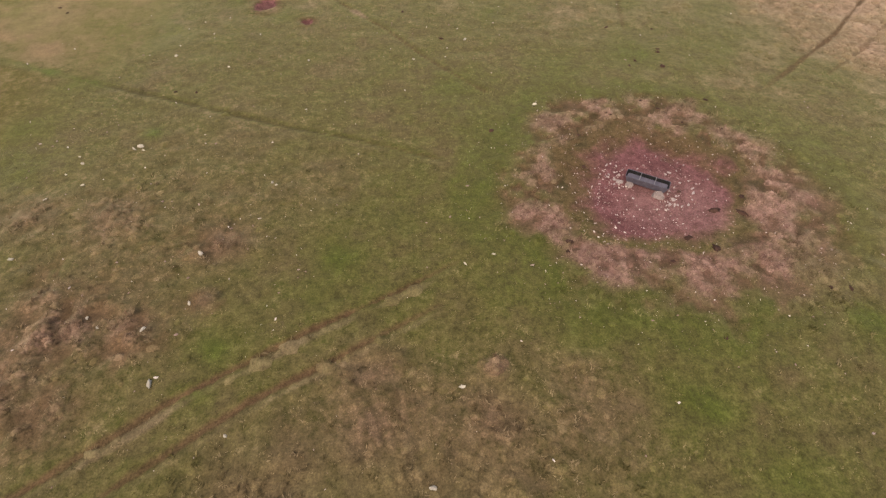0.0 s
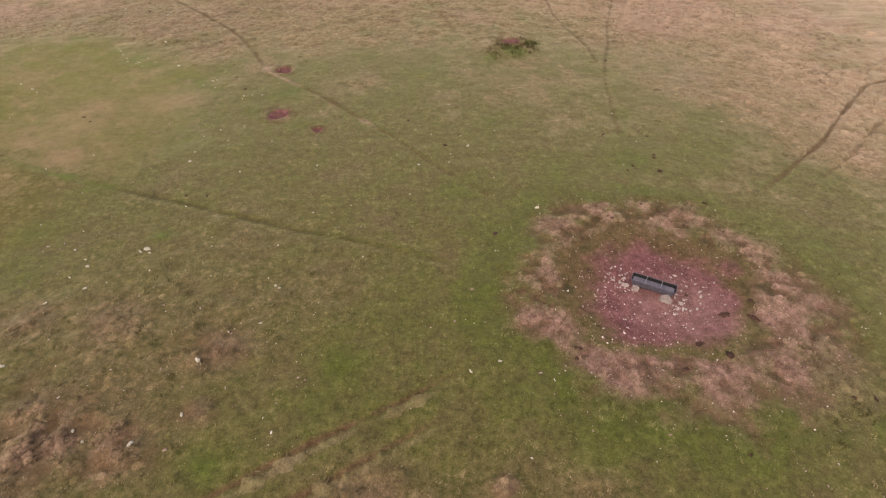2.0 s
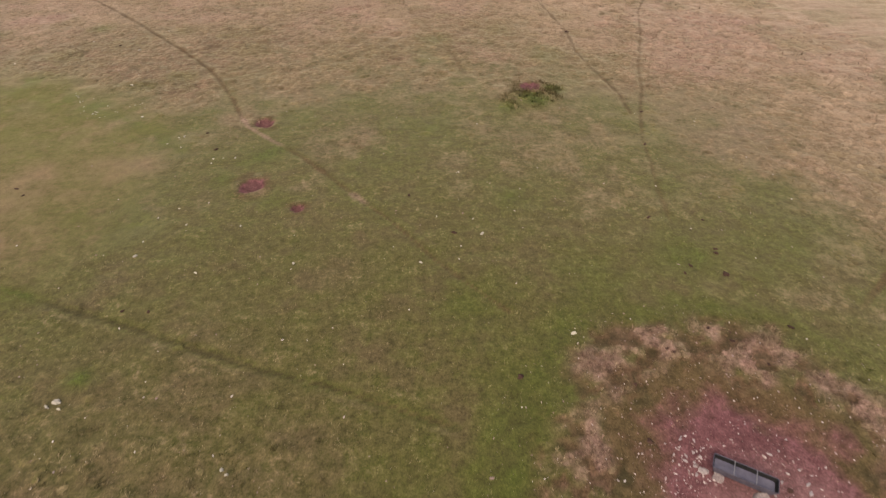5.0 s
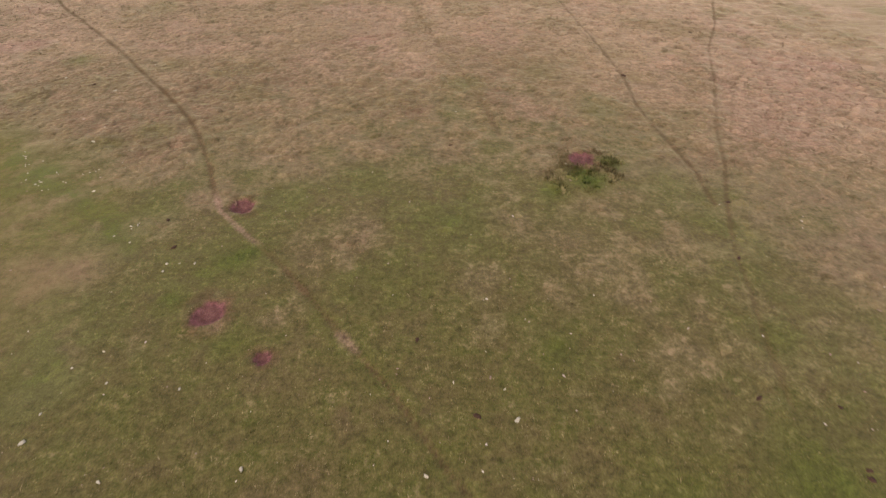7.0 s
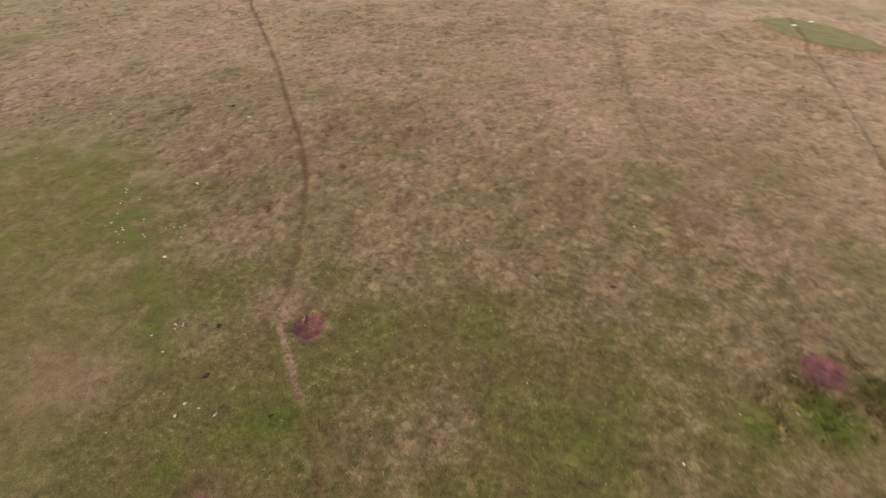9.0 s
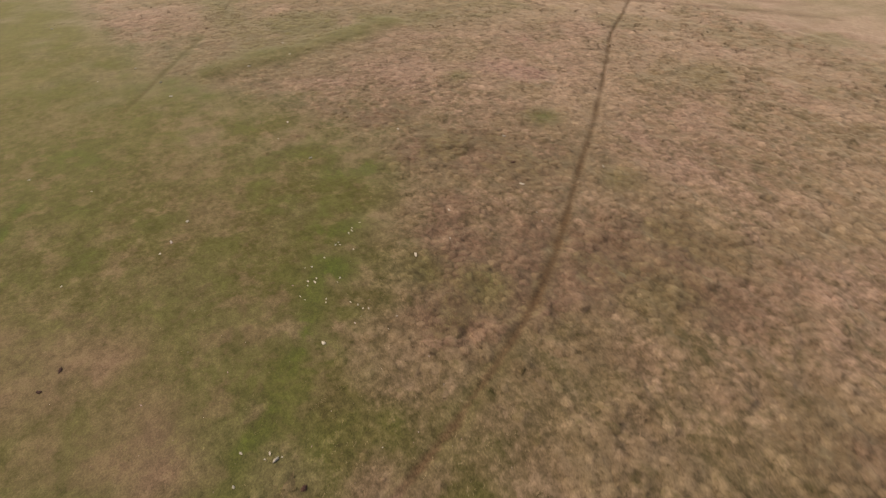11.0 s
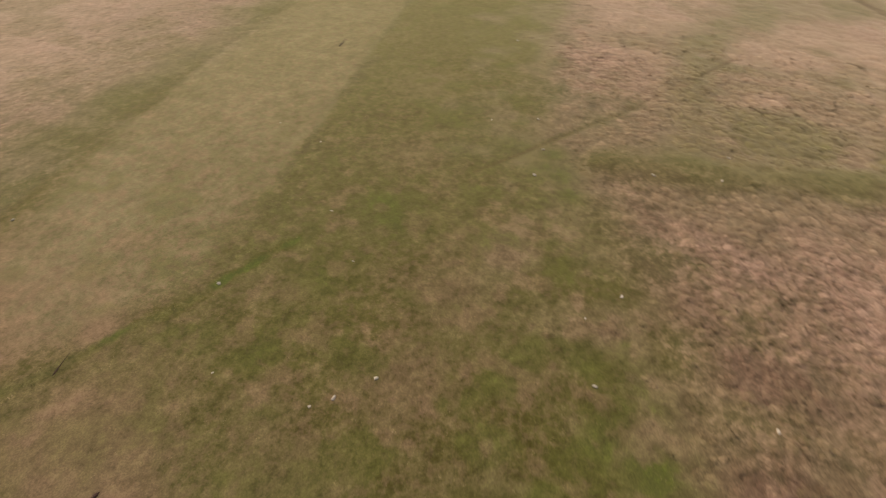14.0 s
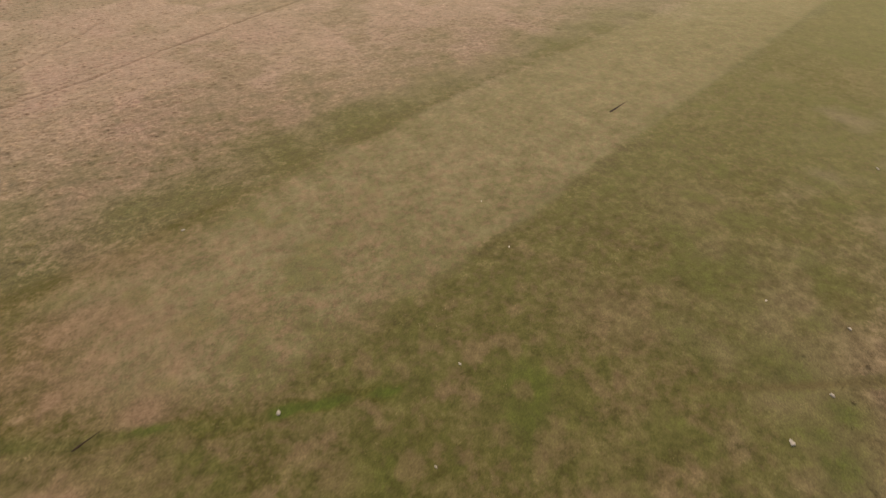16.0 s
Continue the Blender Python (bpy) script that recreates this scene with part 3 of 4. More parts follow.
    crest = ridge * step(3.0, -1.0, x) * (0.45 + 0.5 * step(0.35, 0.65, fbm(x, y, 1.6, 171)))
    edge_b = step(0.26, 0.12, to_line(x, y, [(p[0] - 0.1, p[1] - 0.3) for p in TURF_PATH[7:]]) + (n_small - 0.5) * 0.2)
    crest = np.maximum(crest, edge_b * 0.4 * step(0.4, 0.6, fbm(x, y, 1.6, 173)))
    heath = np.maximum(heath, bare * 0.9)
    bank = step(2.8, 0.5, to_line(x, y, BANK) + shift * 0.5)
    straw, heath, dry, mown = straw * (1 - 0.6 * bank), heath * (1 - 0.9 * bank), dry * (1 - 0.6 * bank), np.maximum(mown, bank * 0.05)
    lush, smooth_bank = np.maximum(lush, bank * (0.05 + 0.2 * n_mid)), bank * 0.4
    lush, straw, heath, dry = np.maximum(lush * (1 - tee), 0.5 * tee), straw * (1 - tee), heath * (1 - tee), dry * (1 - tee)
    mown = np.maximum(np.maximum(mown, tee * 0.6), tongue * (0.15 + 0.35 * n_wide) * (1 - strip))
    dark = 0.62 * (outer + 0.6 * moss) * step(0.38, 0.27, tuft)
    for line in (LONG_PATH, NORTH_B):
        sunk = np.maximum(sunk, step(0.15, 0.03, to_line(x, y, line) + (n_small - 0.5) * 0.15) * (0.08 + 0.3 * n_mid) * (step(50, 47, y) * (1 - bare) if line is LONG_PATH else step(39, 37.5, y)))
    dark = np.maximum(dark, sunk)
    dark = np.maximum(dark, spots(x, y, [(-53.6, 43.0, 0.7, .6), (-47.6, 90.4, 1.0, .8)]))
    rank = spots(x, y, [(-8.1, 36.9, .5, .16), (-8.9, 36.1, .5, .14), (9.2, 44.4, 1.1, .5), (11.6, 45.0, 1.1, .48), (9.0, 45.9, .8, .4), (10.4, 44.0, 1.2, .5), (8.6, 43.2, 1.3, .4), (9.6, 42.6, 1.3, .36), (11.3, 46.4, .8, .3), (12.6, 45.5, .8, .25), (11.4, 43.6, 1.0, .3)])
    dark = np.maximum(dark, rank * (0.25 + 0.8 * n_small) * (1 - soil))
    for px, py, size in SCRAPES:
        dark = np.maximum(dark, 0.38 * step(1.0, 0.7, np.hypot(x - px, y - py) / size))
    smooth = np.maximum(np.maximum(tongue, step(-0.5, 0.5, inside(x, y, FAIRWAY)) * step(-15, -22, x)), tongue) * (1 - straw) * step(-12, -18, x + shift)
    smooth = np.maximum(smooth, smooth_bank)
    smooth = np.maximum(smooth, 0.7 * step(22, 16, y) * step(-26, -38, x) * (1 - straw))
    faded = spots(x, y, [(-7.7, 32.3, 0.5, .9), (-17.4, 34.8, 2.4, 1), (-15, 36.0, 1.3, .9), (-20.5, 34.6, 2.4, .9), (-17.9, 32.8, 1.4, .8), (-26.3, 28.3, 1.2, .9), (-23.5, 26.2, 1.3, .8), (-27.5, 27, 1.0, .7), (-24.5, 32.5, 1.6, .5), (-28.5, 40.5, 1.4, .35), (-33.5, 39.5, 2.4, .4), (-38, 38.5, 1.8, .4), (-24.5, 38.2, 2.2, .3), (-30.5, 34.2, 1.6, .4), (-22.5, 30.5, 3.6, .85), (-19.5, 28, 3, .8), (-25, 24.5, 4, .75), (-27.5, 20.5, 3.5, .6), (-22, 21.5, 3, .4)]) * (0.4 + 0.9 * n_mid)
    faded = np.maximum(faded * (0.7 + 0.5 * step(0.38, 0.62, fbm(x, y, 1.1, 257))), flecked)
    straw = np.maximum(straw, 0.58 * crest)
    dust = step(3.2, 0.8, np.hypot(x - RING[0] - 0.9, y - RING[1] + 1.0) + shift * 0.5) * 0.95
    dust = np.maximum(dust, outer * (0.12 + 0.5 * torn * step(-2, 4, RING[1] - y)))
    lush = lush * (1 - 0.85 * np.clip(faded, 0, 1) * (1 - strip))
    lush, mown, heath = lush * (1 - soil), mown * (1 - strip), heath * (1 - soil)
    return [np.clip(v, 0, 1) for v in (lush, straw, heath, soil, worn, mown, dry, dark, smooth, faded, dust)]


def height(x, y, kinds=None):
    lush, straw, heath, soil, worn, mown, dry, dark, smooth, faded, dust = kinds or cover(x, y)
    track = np.minimum.reduce([to_line(x, y, p) for p in (LONG_PATH, NORTH_A, EAST_A)])
    rough = step(0.15, 0.85, np.clip(straw + dry * step(44, 48, y) + 0.7 * heath, 0, 1)) * (1 - mown) * (1 - 0.75 * step(22, 17, y) * step(-16, -20, x)) * (1 - soil) * step(0.04, 0.32, track) * (0.35 + 0.65 * step(14, 24, y))
    z = 0.28 * (fbm(x, y, 22.0, 5, 2) - 0.5)
    z = z + rough * (0.10 * (fbm(x, y, 3.0, 69, 1) - 0.5) + (0.34 - 0.10 * step(-16, -22, x) - 0.11 * step(-26, -36, x)) * (fbm(x, y, 0.95, 71, 2) - 0.5))
    z = z + (1 - rough) * (1 - 0.75 * smooth) * (0.05 * (fbm(x, y, 1.1, 75, 2) - 0.5) + 0.04 * (fbm(x, y, 0.45, 87, 2) - 0.5))
    z = z + dry * (1 - mown) * (0.08 + 0.4 * step(24, 16, y) * step(-22, -16, x)) * (fbm(x, y, 0.6, 91, 2) - 0.4)
    r = np.hypot(x - RING[0], y - RING[1])
    z = z - 0.14 * step(4.2, 2.2, r) + 0.05 * step(4.0, 5.0, r) * step(7.0, 5.6, r)
    for px, py, size in SCRAPES:
        q = np.hypot(x - px, y - py) / size
        z = z - 0.15 * step(1.15, 0.5, q) + 0.05 * step(0.9, 1.25, q) * step(2.2, 1.4, q)
    z = z + 0.40 * np.exp(-((x - 9.6) ** 2 / 7 + (y - 44.6) ** 2 / 6))
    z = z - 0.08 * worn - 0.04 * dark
    z = z + 0.025 * step(0.45, 0.2, np.abs(np.minimum(to_line(x, y, WHEEL_A), to_line(x, y, WHEEL_B)) - 0.4))
    z = z + 0.55 * step(-0.9, 0.2, inside(x, y, TEE)) + 0.5 * step(-0.9, 0.2, inside(x, y, FAR_TEE))
    z = z + 0.2 * step(2.8, 0.2, to_line(x, y, BANK) + (fbm(x, y, 2.6, 11) - 0.5) * 1.5)
    return z


def axis(low, high, pitch, reach):
    """Even steps in the middle that grow towards the horizon on both sides."""
    middle = list(np.arange(low, high + pitch / 2, pitch))
    out, gap = [], pitch
    while sum(out) < reach:
        gap *= 1.13
        out.append(gap)
    after, before = middle[-1] + np.cumsum(out), middle[0] - np.cumsum(out)
    return np.array([*before[::-1], *middle, *after])


def mesh_of(name, points, corners, sides, material, smooth=False):
    """A mesh from arrays of points and of corner numbers, all faces with the same number of sides."""
    data = bpy.data.meshes.new(name)
    count = len(corners) // sides
    data.vertices.add(len(points))
    data.vertices.foreach_set("co", np.asarray(points, np.float32).ravel())
    data.loops.add(len(corners))
    data.loops.foreach_set("vertex_index", np.asarray(corners, np.int32))
    data.polygons.add(count)
    data.polygons.foreach_set("loop_start", np.arange(0, count * sides, sides, dtype=np.int32))
    data.update(calc_edges=True)
    data.polygons.foreach_set("use_smooth", np.full(count, smooth))
    data.materials.append(material)
    return data


def paint_cover(data, kinds, blade=None):
    if blade:
        layer = data.color_attributes.new("blade", "FLOAT_COLOR", "POINT")
        layer.data.foreach_set("color", np.stack((*blade, blade[0] * 0 + 1), 1).astype(np.float32).ravel())
    rest = [np.zeros(len(kinds[0]))]
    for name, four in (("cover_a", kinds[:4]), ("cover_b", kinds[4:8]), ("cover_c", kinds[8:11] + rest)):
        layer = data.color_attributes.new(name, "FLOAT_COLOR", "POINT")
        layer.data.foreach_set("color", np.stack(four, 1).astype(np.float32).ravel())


def build_ground():
    xs, ys = axis(-84, 40, 0.175, 2600), axis(-14, 94, 0.175, 2600)
    gx, gy = (a.ravel() for a in np.meshgrid(xs, ys))
    kinds = cover(gx, gy)
    gz = height(gx, gy, kinds)
    nx, ny = len(xs), len(ys)
    i = (np.arange(ny - 1)[:, None] * nx + np.arange(nx - 1)).ravel()
    data = mesh_of("ground", np.stack((gx, gy, gz), 1), np.stack((i, i + 1, i + nx + 1, i + nx), 1).ravel(), 4, TURF, True)
    paint_cover(data, kinds)
    return tagged(new("ground", data), "open grassland with worn paths, straw heath and a mown fairway", "ground", kind="structure")


ground = build_ground()


def level(x, y):
    """Height of the ground at one place."""
    return float(height(np.array([float(x)]), np.array([float(y)]))[0])


# ---- grass: loose tussocks and tufts ----
FLIGHT = [(0, -2), (0, 3), (1, 17), (1, 26), (-1, 35), (-9, 43), (-18, 46), (-29, 42.5)]


def near(x, y, a, b):
    return step(b, a, to_line(x, y, FLIGHT))


def build_grass(name, label, low, high, per_metre, blades, seed, keep, size, lean, grow=0.0):
    """Tufts of bent blades, each a slim triangle, thinned by keep()."""
    rng = np.random.default_rng(seed)
    count = int((high[0] - low[0]) * (high[1] - low[1]) * per_metre)
    x, y = rng.uniform(low[0], high[0], count), rng.uniform(low[1], high[1], count)
    kinds = cover(x, y)
    pick = rng.uniform(0, 1, count) < keep(x, y, kinds) * off_path(x, y)
    x, y, kinds = x[pick], y[pick], [k[pick] for k in kinds]
    n = len(x)
    far = 1.0 + grow * (1 - near(x, y, 20, 42))
    scale = rng.uniform(0.6, 1.25, n) * (0.75 + 0.5 * fbm(x, y, 3.0, 29)) * far
    wind = rng.normal(0.4, 1.5, n)
    bx = np.repeat(x, blades) + rng.normal(0, 0.42, n * blades) * np.repeat(scale, blades) * size
    by = np.repeat(y, blades) + rng.normal(0, 0.42, n * blades) * np.repeat(scale, blades) * size
    turn = np.repeat(wind, blades) + rng.normal(0, 0.9, n * blades)
    long = np.repeat(scale, blades) * size * rng.uniform(0.6, 1.3, n * blades)
    wide = long * rng.uniform(0.1, 0.22, n * blades)
    tilt = np.clip(rng.normal(lean, 0.2, n * blades), 0.1, 1.35)
    z = np.repeat(height(x, y, kinds), blades) - 0.015
    c, s = np.cos(turn), np.sin(turn)
    a = np.stack((bx - s * wide, by + c * wide, z), 1)
    b = np.stack((bx + s * wide, by - c * wide, z), 1)
    t = np.stack((bx + c * long * np.sin(tilt), by + s * long * np.sin(tilt), z + long * np.cos(tilt)), 1)
    points = np.stack((a, b, t), 1).reshape(-1, 3)
    data = mesh_of(name, points, np.arange(len(points)), 3, BLADES)
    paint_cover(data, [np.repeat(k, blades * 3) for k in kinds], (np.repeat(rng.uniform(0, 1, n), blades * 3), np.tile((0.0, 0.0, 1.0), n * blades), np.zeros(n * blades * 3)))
    return tagged(new(name, data), label, "grass", kind="stuff")


def build_tussocks(name, label, corner, opposite, gap, blades, seed, keep, size, grow=0.0):
    """Rounded tussocks of matted grass: a low uneven dome with a few loose blades bent out of it."""
    rng = np.random.default_rng(seed)
    gx, gy = (a.ravel() for a in np.meshgrid(np.arange(corner[0], opposite[0], gap), np.arange(corner[1], opposite[1], gap)))
    x, y = gx + rng.uniform(0, 1.2 * gap, len(gx)), gy + rng.uniform(0, 1.2 * gap, len(gy))
    kinds = cover(x, y)
    pick = rng.uniform(0, 1, len(x)) < keep(x, y, kinds) * step(0.32, 0.6, trodden(x, y))
    x, y, kinds = x[pick], y[pick], [k[pick] for k in kinds]
    n = len(x)
    scale = size * rng.uniform(0.55, 1.3, n) * (0.6 + 0.8 * fbm(x, y, 2.2, 31)) * (1.0 + grow * (1 - near(x, y, 22, 45))) * (1 + 0.3 * step(-33, -46, x))
    low = 1 - 0.4 * step(-33, -46, x)
    base = height(x, y, kinds)
    # the dome: a foot ring, a shoulder ring and a crown, leaning to one side
    sides = 7
    turn = (np.arange(sides) / sides * 2 * np.pi)[None] + rng.uniform(0, 6.28, n)[:, None]
    swell = rng.uniform(0.75, 1.3, (n, sides))
    long, aim = rng.uniform(0.9, 1.5, n)[:, None], rng.normal(0.5, 0.8, n)[:, None]
    rings = []
    for spread, up in ((1.2, 0.0), (0.68, 0.22)):
        px, py = np.cos(turn) * swell * spread * long, np.sin(turn) * swell * spread
        lift = up * rng.uniform(0.7, 1.25, (n, sides)) * low[:, None]
        shift_x = 0.25 * max(up, 0) * np.cos(aim)
        rings.append(np.stack((x[:, None] + (px * np.cos(aim) - py * np.sin(aim) + shift_x) * scale[:, None],
                               y[:, None] + (px * np.sin(aim) + py * np.cos(aim)) * scale[:, None], base[:, None] + lift * scale[:, None]), 2))
    foot = rings[0]
    foot[..., 2] = height(foot[..., 0].ravel(), foot[..., 1].ravel()).reshape(n, sides) - 0.03
    crown = np.stack((x + 0.2 * scale * np.cos(aim[:, 0]), y + 0.2 * scale * np.sin(aim[:, 0]), base + scale * low * rng.uniform(0.28, 0.44, n)), 1)[:, None]
    dome = np.concatenate((*rings, crown), 1).reshape(-1, 3)
    one = []
    for k in range(sides):
        q = (k + 1) % sides
        one += [(k, q, sides + q), (k, sides + q, sides + k), (sides + k, sides + q, 2 * sides)]
    count = 2 * sides + 1
    dome_faces = (np.array(one)[None] + (np.arange(n) * count)[:, None, None]).ravel()
    # loose blades
    total = n * blades
    each = np.repeat(scale, blades)
    out, around = np.sqrt(rng.uniform(0, 1, total)), rng.uniform(0, 2 * np.pi, total)
    bx, by = np.repeat(x, blades) + np.cos(around) * out * each * 0.8, np.repeat(y, blades) + np.sin(around) * out * each * 0.8
    head = around + rng.normal(0, 0.6, total)
    tilt = np.clip(0.7 + 0.5 * out + rng.normal(0, 0.2, total), 0.3, 1.4)
    reach = each * np.repeat(low, blades) * rng.uniform(0.6, 1.2, total)
    wide = reach * rng.uniform(0.07, 0.14, total)
    z = np.repeat(base, blades) + each * 0.15 * (1 - out)
    c, s = np.cos(head), np.sin(head)
    a = np.stack((bx - s * wide, by + c * wide, z), 1)
    b = np.stack((bx + s * wide, by - c * wide, z), 1)
    t = np.stack((bx + c * reach * np.sin(tilt), by + s * reach * np.sin(tilt), z + reach * np.cos(tilt)), 1)
    points = np.concatenate((dome, np.stack((a, b, t), 1).reshape(-1, 3)))
    faces = np.concatenate((dome_faces, n * count + np.arange(total * 3)))
    data = mesh_of(name, points, faces, 3, BLADES, True)
    tone = rng.uniform(0.3, 0.7, n)
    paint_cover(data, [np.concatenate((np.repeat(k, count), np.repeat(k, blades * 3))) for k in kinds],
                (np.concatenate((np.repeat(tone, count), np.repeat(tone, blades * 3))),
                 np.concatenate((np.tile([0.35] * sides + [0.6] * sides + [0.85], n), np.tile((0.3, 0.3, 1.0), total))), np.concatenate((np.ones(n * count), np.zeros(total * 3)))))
    return tagged(new(name, data), label, "grass", kind="stuff")


def trodden(x, y):
    """Distance to the nearest trodden line."""
    return np.minimum.reduce([to_line(x, y, p) for p in (LONG_PATH, NORTH_A, NORTH_B, EAST_A)])


def off_path(x, y):
    return step(0.05, 0.22, trodden(x, y))


def open_turf(k):
    return (1 - k[3]) * (1 - 0.9 * k[4]) * (1 - 0.95 * k[5]) * (1 - 0.4 * k[0]) * (1 - 0.75 * k[8])


build_tussocks("heath_tussocks", "pale straw and pinkish tussocks of dead heath grass", (-74, -12), (46, 92), 0.40, 11, 15,
               lambda x, y, k: step(-74, -58, x) * step(46, 38, x) * (1 - 0.6 * step(-30, -40, x) * step(0.6, 0.3, k[1] + 0.6 * k[2])) * (np.hypot(x - RING[0], y - RING[1]) > 10) * step(0.15, 0.6, np.maximum(k[1] + 0.6 * k[2], k[6] * step(43, 47, y))) * open_turf(k) * (1 - k[8])
               * (1 - step(20, 15, y) * step(-16, -20, x)) * (0.3 * near(x, y, 40, 60) + 0.7 * near(x, y, 24, 42)) * step(0.2, 0.45, fbm(x, y, 0.95, 71, 2)), 0.22, 0.3)
build_tussocks("heath_tussocks", "low pinkish tussocks of dead grass beyond the mown strip", (-82, -34), (-17, 13), 0.55, 6, 17,
               lambda x, y, k: step(0.25, 0.7, k[1] + 0.6 * k[2]) * open_turf(k) * (1 - k[8]) * step(64, 46, to_line(x, y, FLIGHT)), 0.16)
build_grass("straw_grass", "tangled straw-coloured heath grass lying between tussocks", (-74, -12), (46, 92), 12, 6, 5,
            lambda x, y, k: step(-74, -58, x) * step(46, 38, x) * step(0.2, 0.75, k[1] + 0.6 * k[2]) * open_turf(k) * (1 - step(20, 15, y) * step(-16, -20, x)) * (0.2 * near(x, y, 40, 58) + 0.8 * near(x, y, 18, 40))
            * step(0.15, 0.5, fbm(x, y, 0.95, 71, 2)), 0.15, 0.9, 0.9)
build_grass("short_grass", "short olive-green pasture grass in small tufts", (-50, -4), (34, 56), 60, 4, 6,
            lambda x, y, k: (1 - k[1]) * open_turf(k) * np.maximum(step(-18, -14, x), step(15, 19, y)) * (0.1 + 0.9 * near(x, y, 20, 32)) * 0.62 * step(0.3, 0.6, fbm(x, y, 0.7, 121, 2)), 0.09, 0.95)
build_grass("withered_grass", "trampled pinkish-brown withered grass round the bare soil", (2, 4), (20, 24), 60, 8, 8,
            lambda x, y, k: np.clip(k[2] * 1.4, 0, 1) * 0.65 * open_turf(k) * step(0.42, 0.58, fbm(x, y, 0.55, 181, 2)), 0.15, 0.95)
build_grass("brown_grass", "low brown withered grass in small rough tufts", (-24, -3), (8, 18), 46, 6, 12,
            lambda x, y, k: np.clip(k[6] * 1.1 - 0.15, 0, 1) * open_turf(k) * step(0.42, 0.58, fbm(x, y, 0.55, 181, 2)) * near(x, y, 16, 26), 0.14, 0.9)
build_tussocks("brown_tussocks", "small knobbly pinkish-brown clumps of withered grass", (-24, -3), (10, 24), 0.27, 6, 19,
               lambda x, y, k: np.clip(k[6] * 1.3 - 0.2, 0, 1) * open_turf(k) * near(x, y, 20, 30) * (np.hypot(x - RING[0], y - RING[1]) > 8)
               * step(0.38, 0.62, fbm(x, y, 1.1, 227, 2)), 0.15)
build_tussocks("withered_tussocks", "small pinkish clumps of trampled dead grass round the bare soil", (2, 4), (20, 24), 0.24, 5, 21,
               lambda x, y, k: np.clip(k[2] * 1.5 - 0.1, 0, 1) * open_turf(k) * (np.hypot(x - RING[0], y - RING[1]) < 9.5) * step(0.36, 0.6, fbm(x, y, 0.7, 233, 2)), 0.12)
build_grass("rank_grass", "tall dark green rank grass round a bare scrape", (-12, 30), (14, 49), 40, 9, 9,
            lambda x, y, k: np.clip((k[7] - 0.1) * 3, 0, 1) * (1 - k[3]), 0.26, 0.7)


# ---- helpers for things ----
def link_mesh(name, bm, material, smooth=False):
    data = bpy.data.meshes.new(name)
    bmesh.ops.recalc_face_normals(bm, faces=bm.faces)
    bm.to_mesh(data)
    bm.free()
    for face in data.polygons:
        face.use_smooth = smooth
    data.materials.append(material)
    return data


def part(name, bm, material, parent, label="", smooth=False):
    ob = new(name, link_mesh(name, bm, material, smooth))
    ob.parent = parent
    return tagged(ob, label)


def box(bm, size, at, bevel=0.0):
    made = bmesh.ops.create_cube(bm, size=1.0, matrix=Matrix.Translation(at) @ Matrix.Diagonal((*size, 1)))
    if bevel:
        edges = list({e for v in made["verts"] for e in v.link_edges})
        bmesh.ops.bevel(bm, geom=edges, offset=bevel, segments=2, affect="EDGES")
    return bm


# ---- the water trough on its two stone blocks ----
TROUGH = (10.80, 14.52)
TURN = -32.0
LENGTH, WIDTH, RIM, FLOOR = 1.95, 0.56, 0.52, 0.17


def ring_of(bm, length, width, z, r=0.06):
    """A rounded rectangle of points."""
    points = []
    for cx, cy, a in ((1, 1, 0), (-1, 1, 90), (-1, -1, 180), (1, -1, 270)):
        for k in range(4):
            b = radians(a + k * 30)
            points.append(bm.verts.new((cx * (length / 2 - r) + r * math.cos(b), cy * (width / 2 - r) + r * math.sin(b), z)))
    return points


def bridge(bm, a, b):
    for i in range(len(a)):
        j = (i + 1) % len(a)
        bm.faces.new((a[i], a[j], b[j], b[i]))


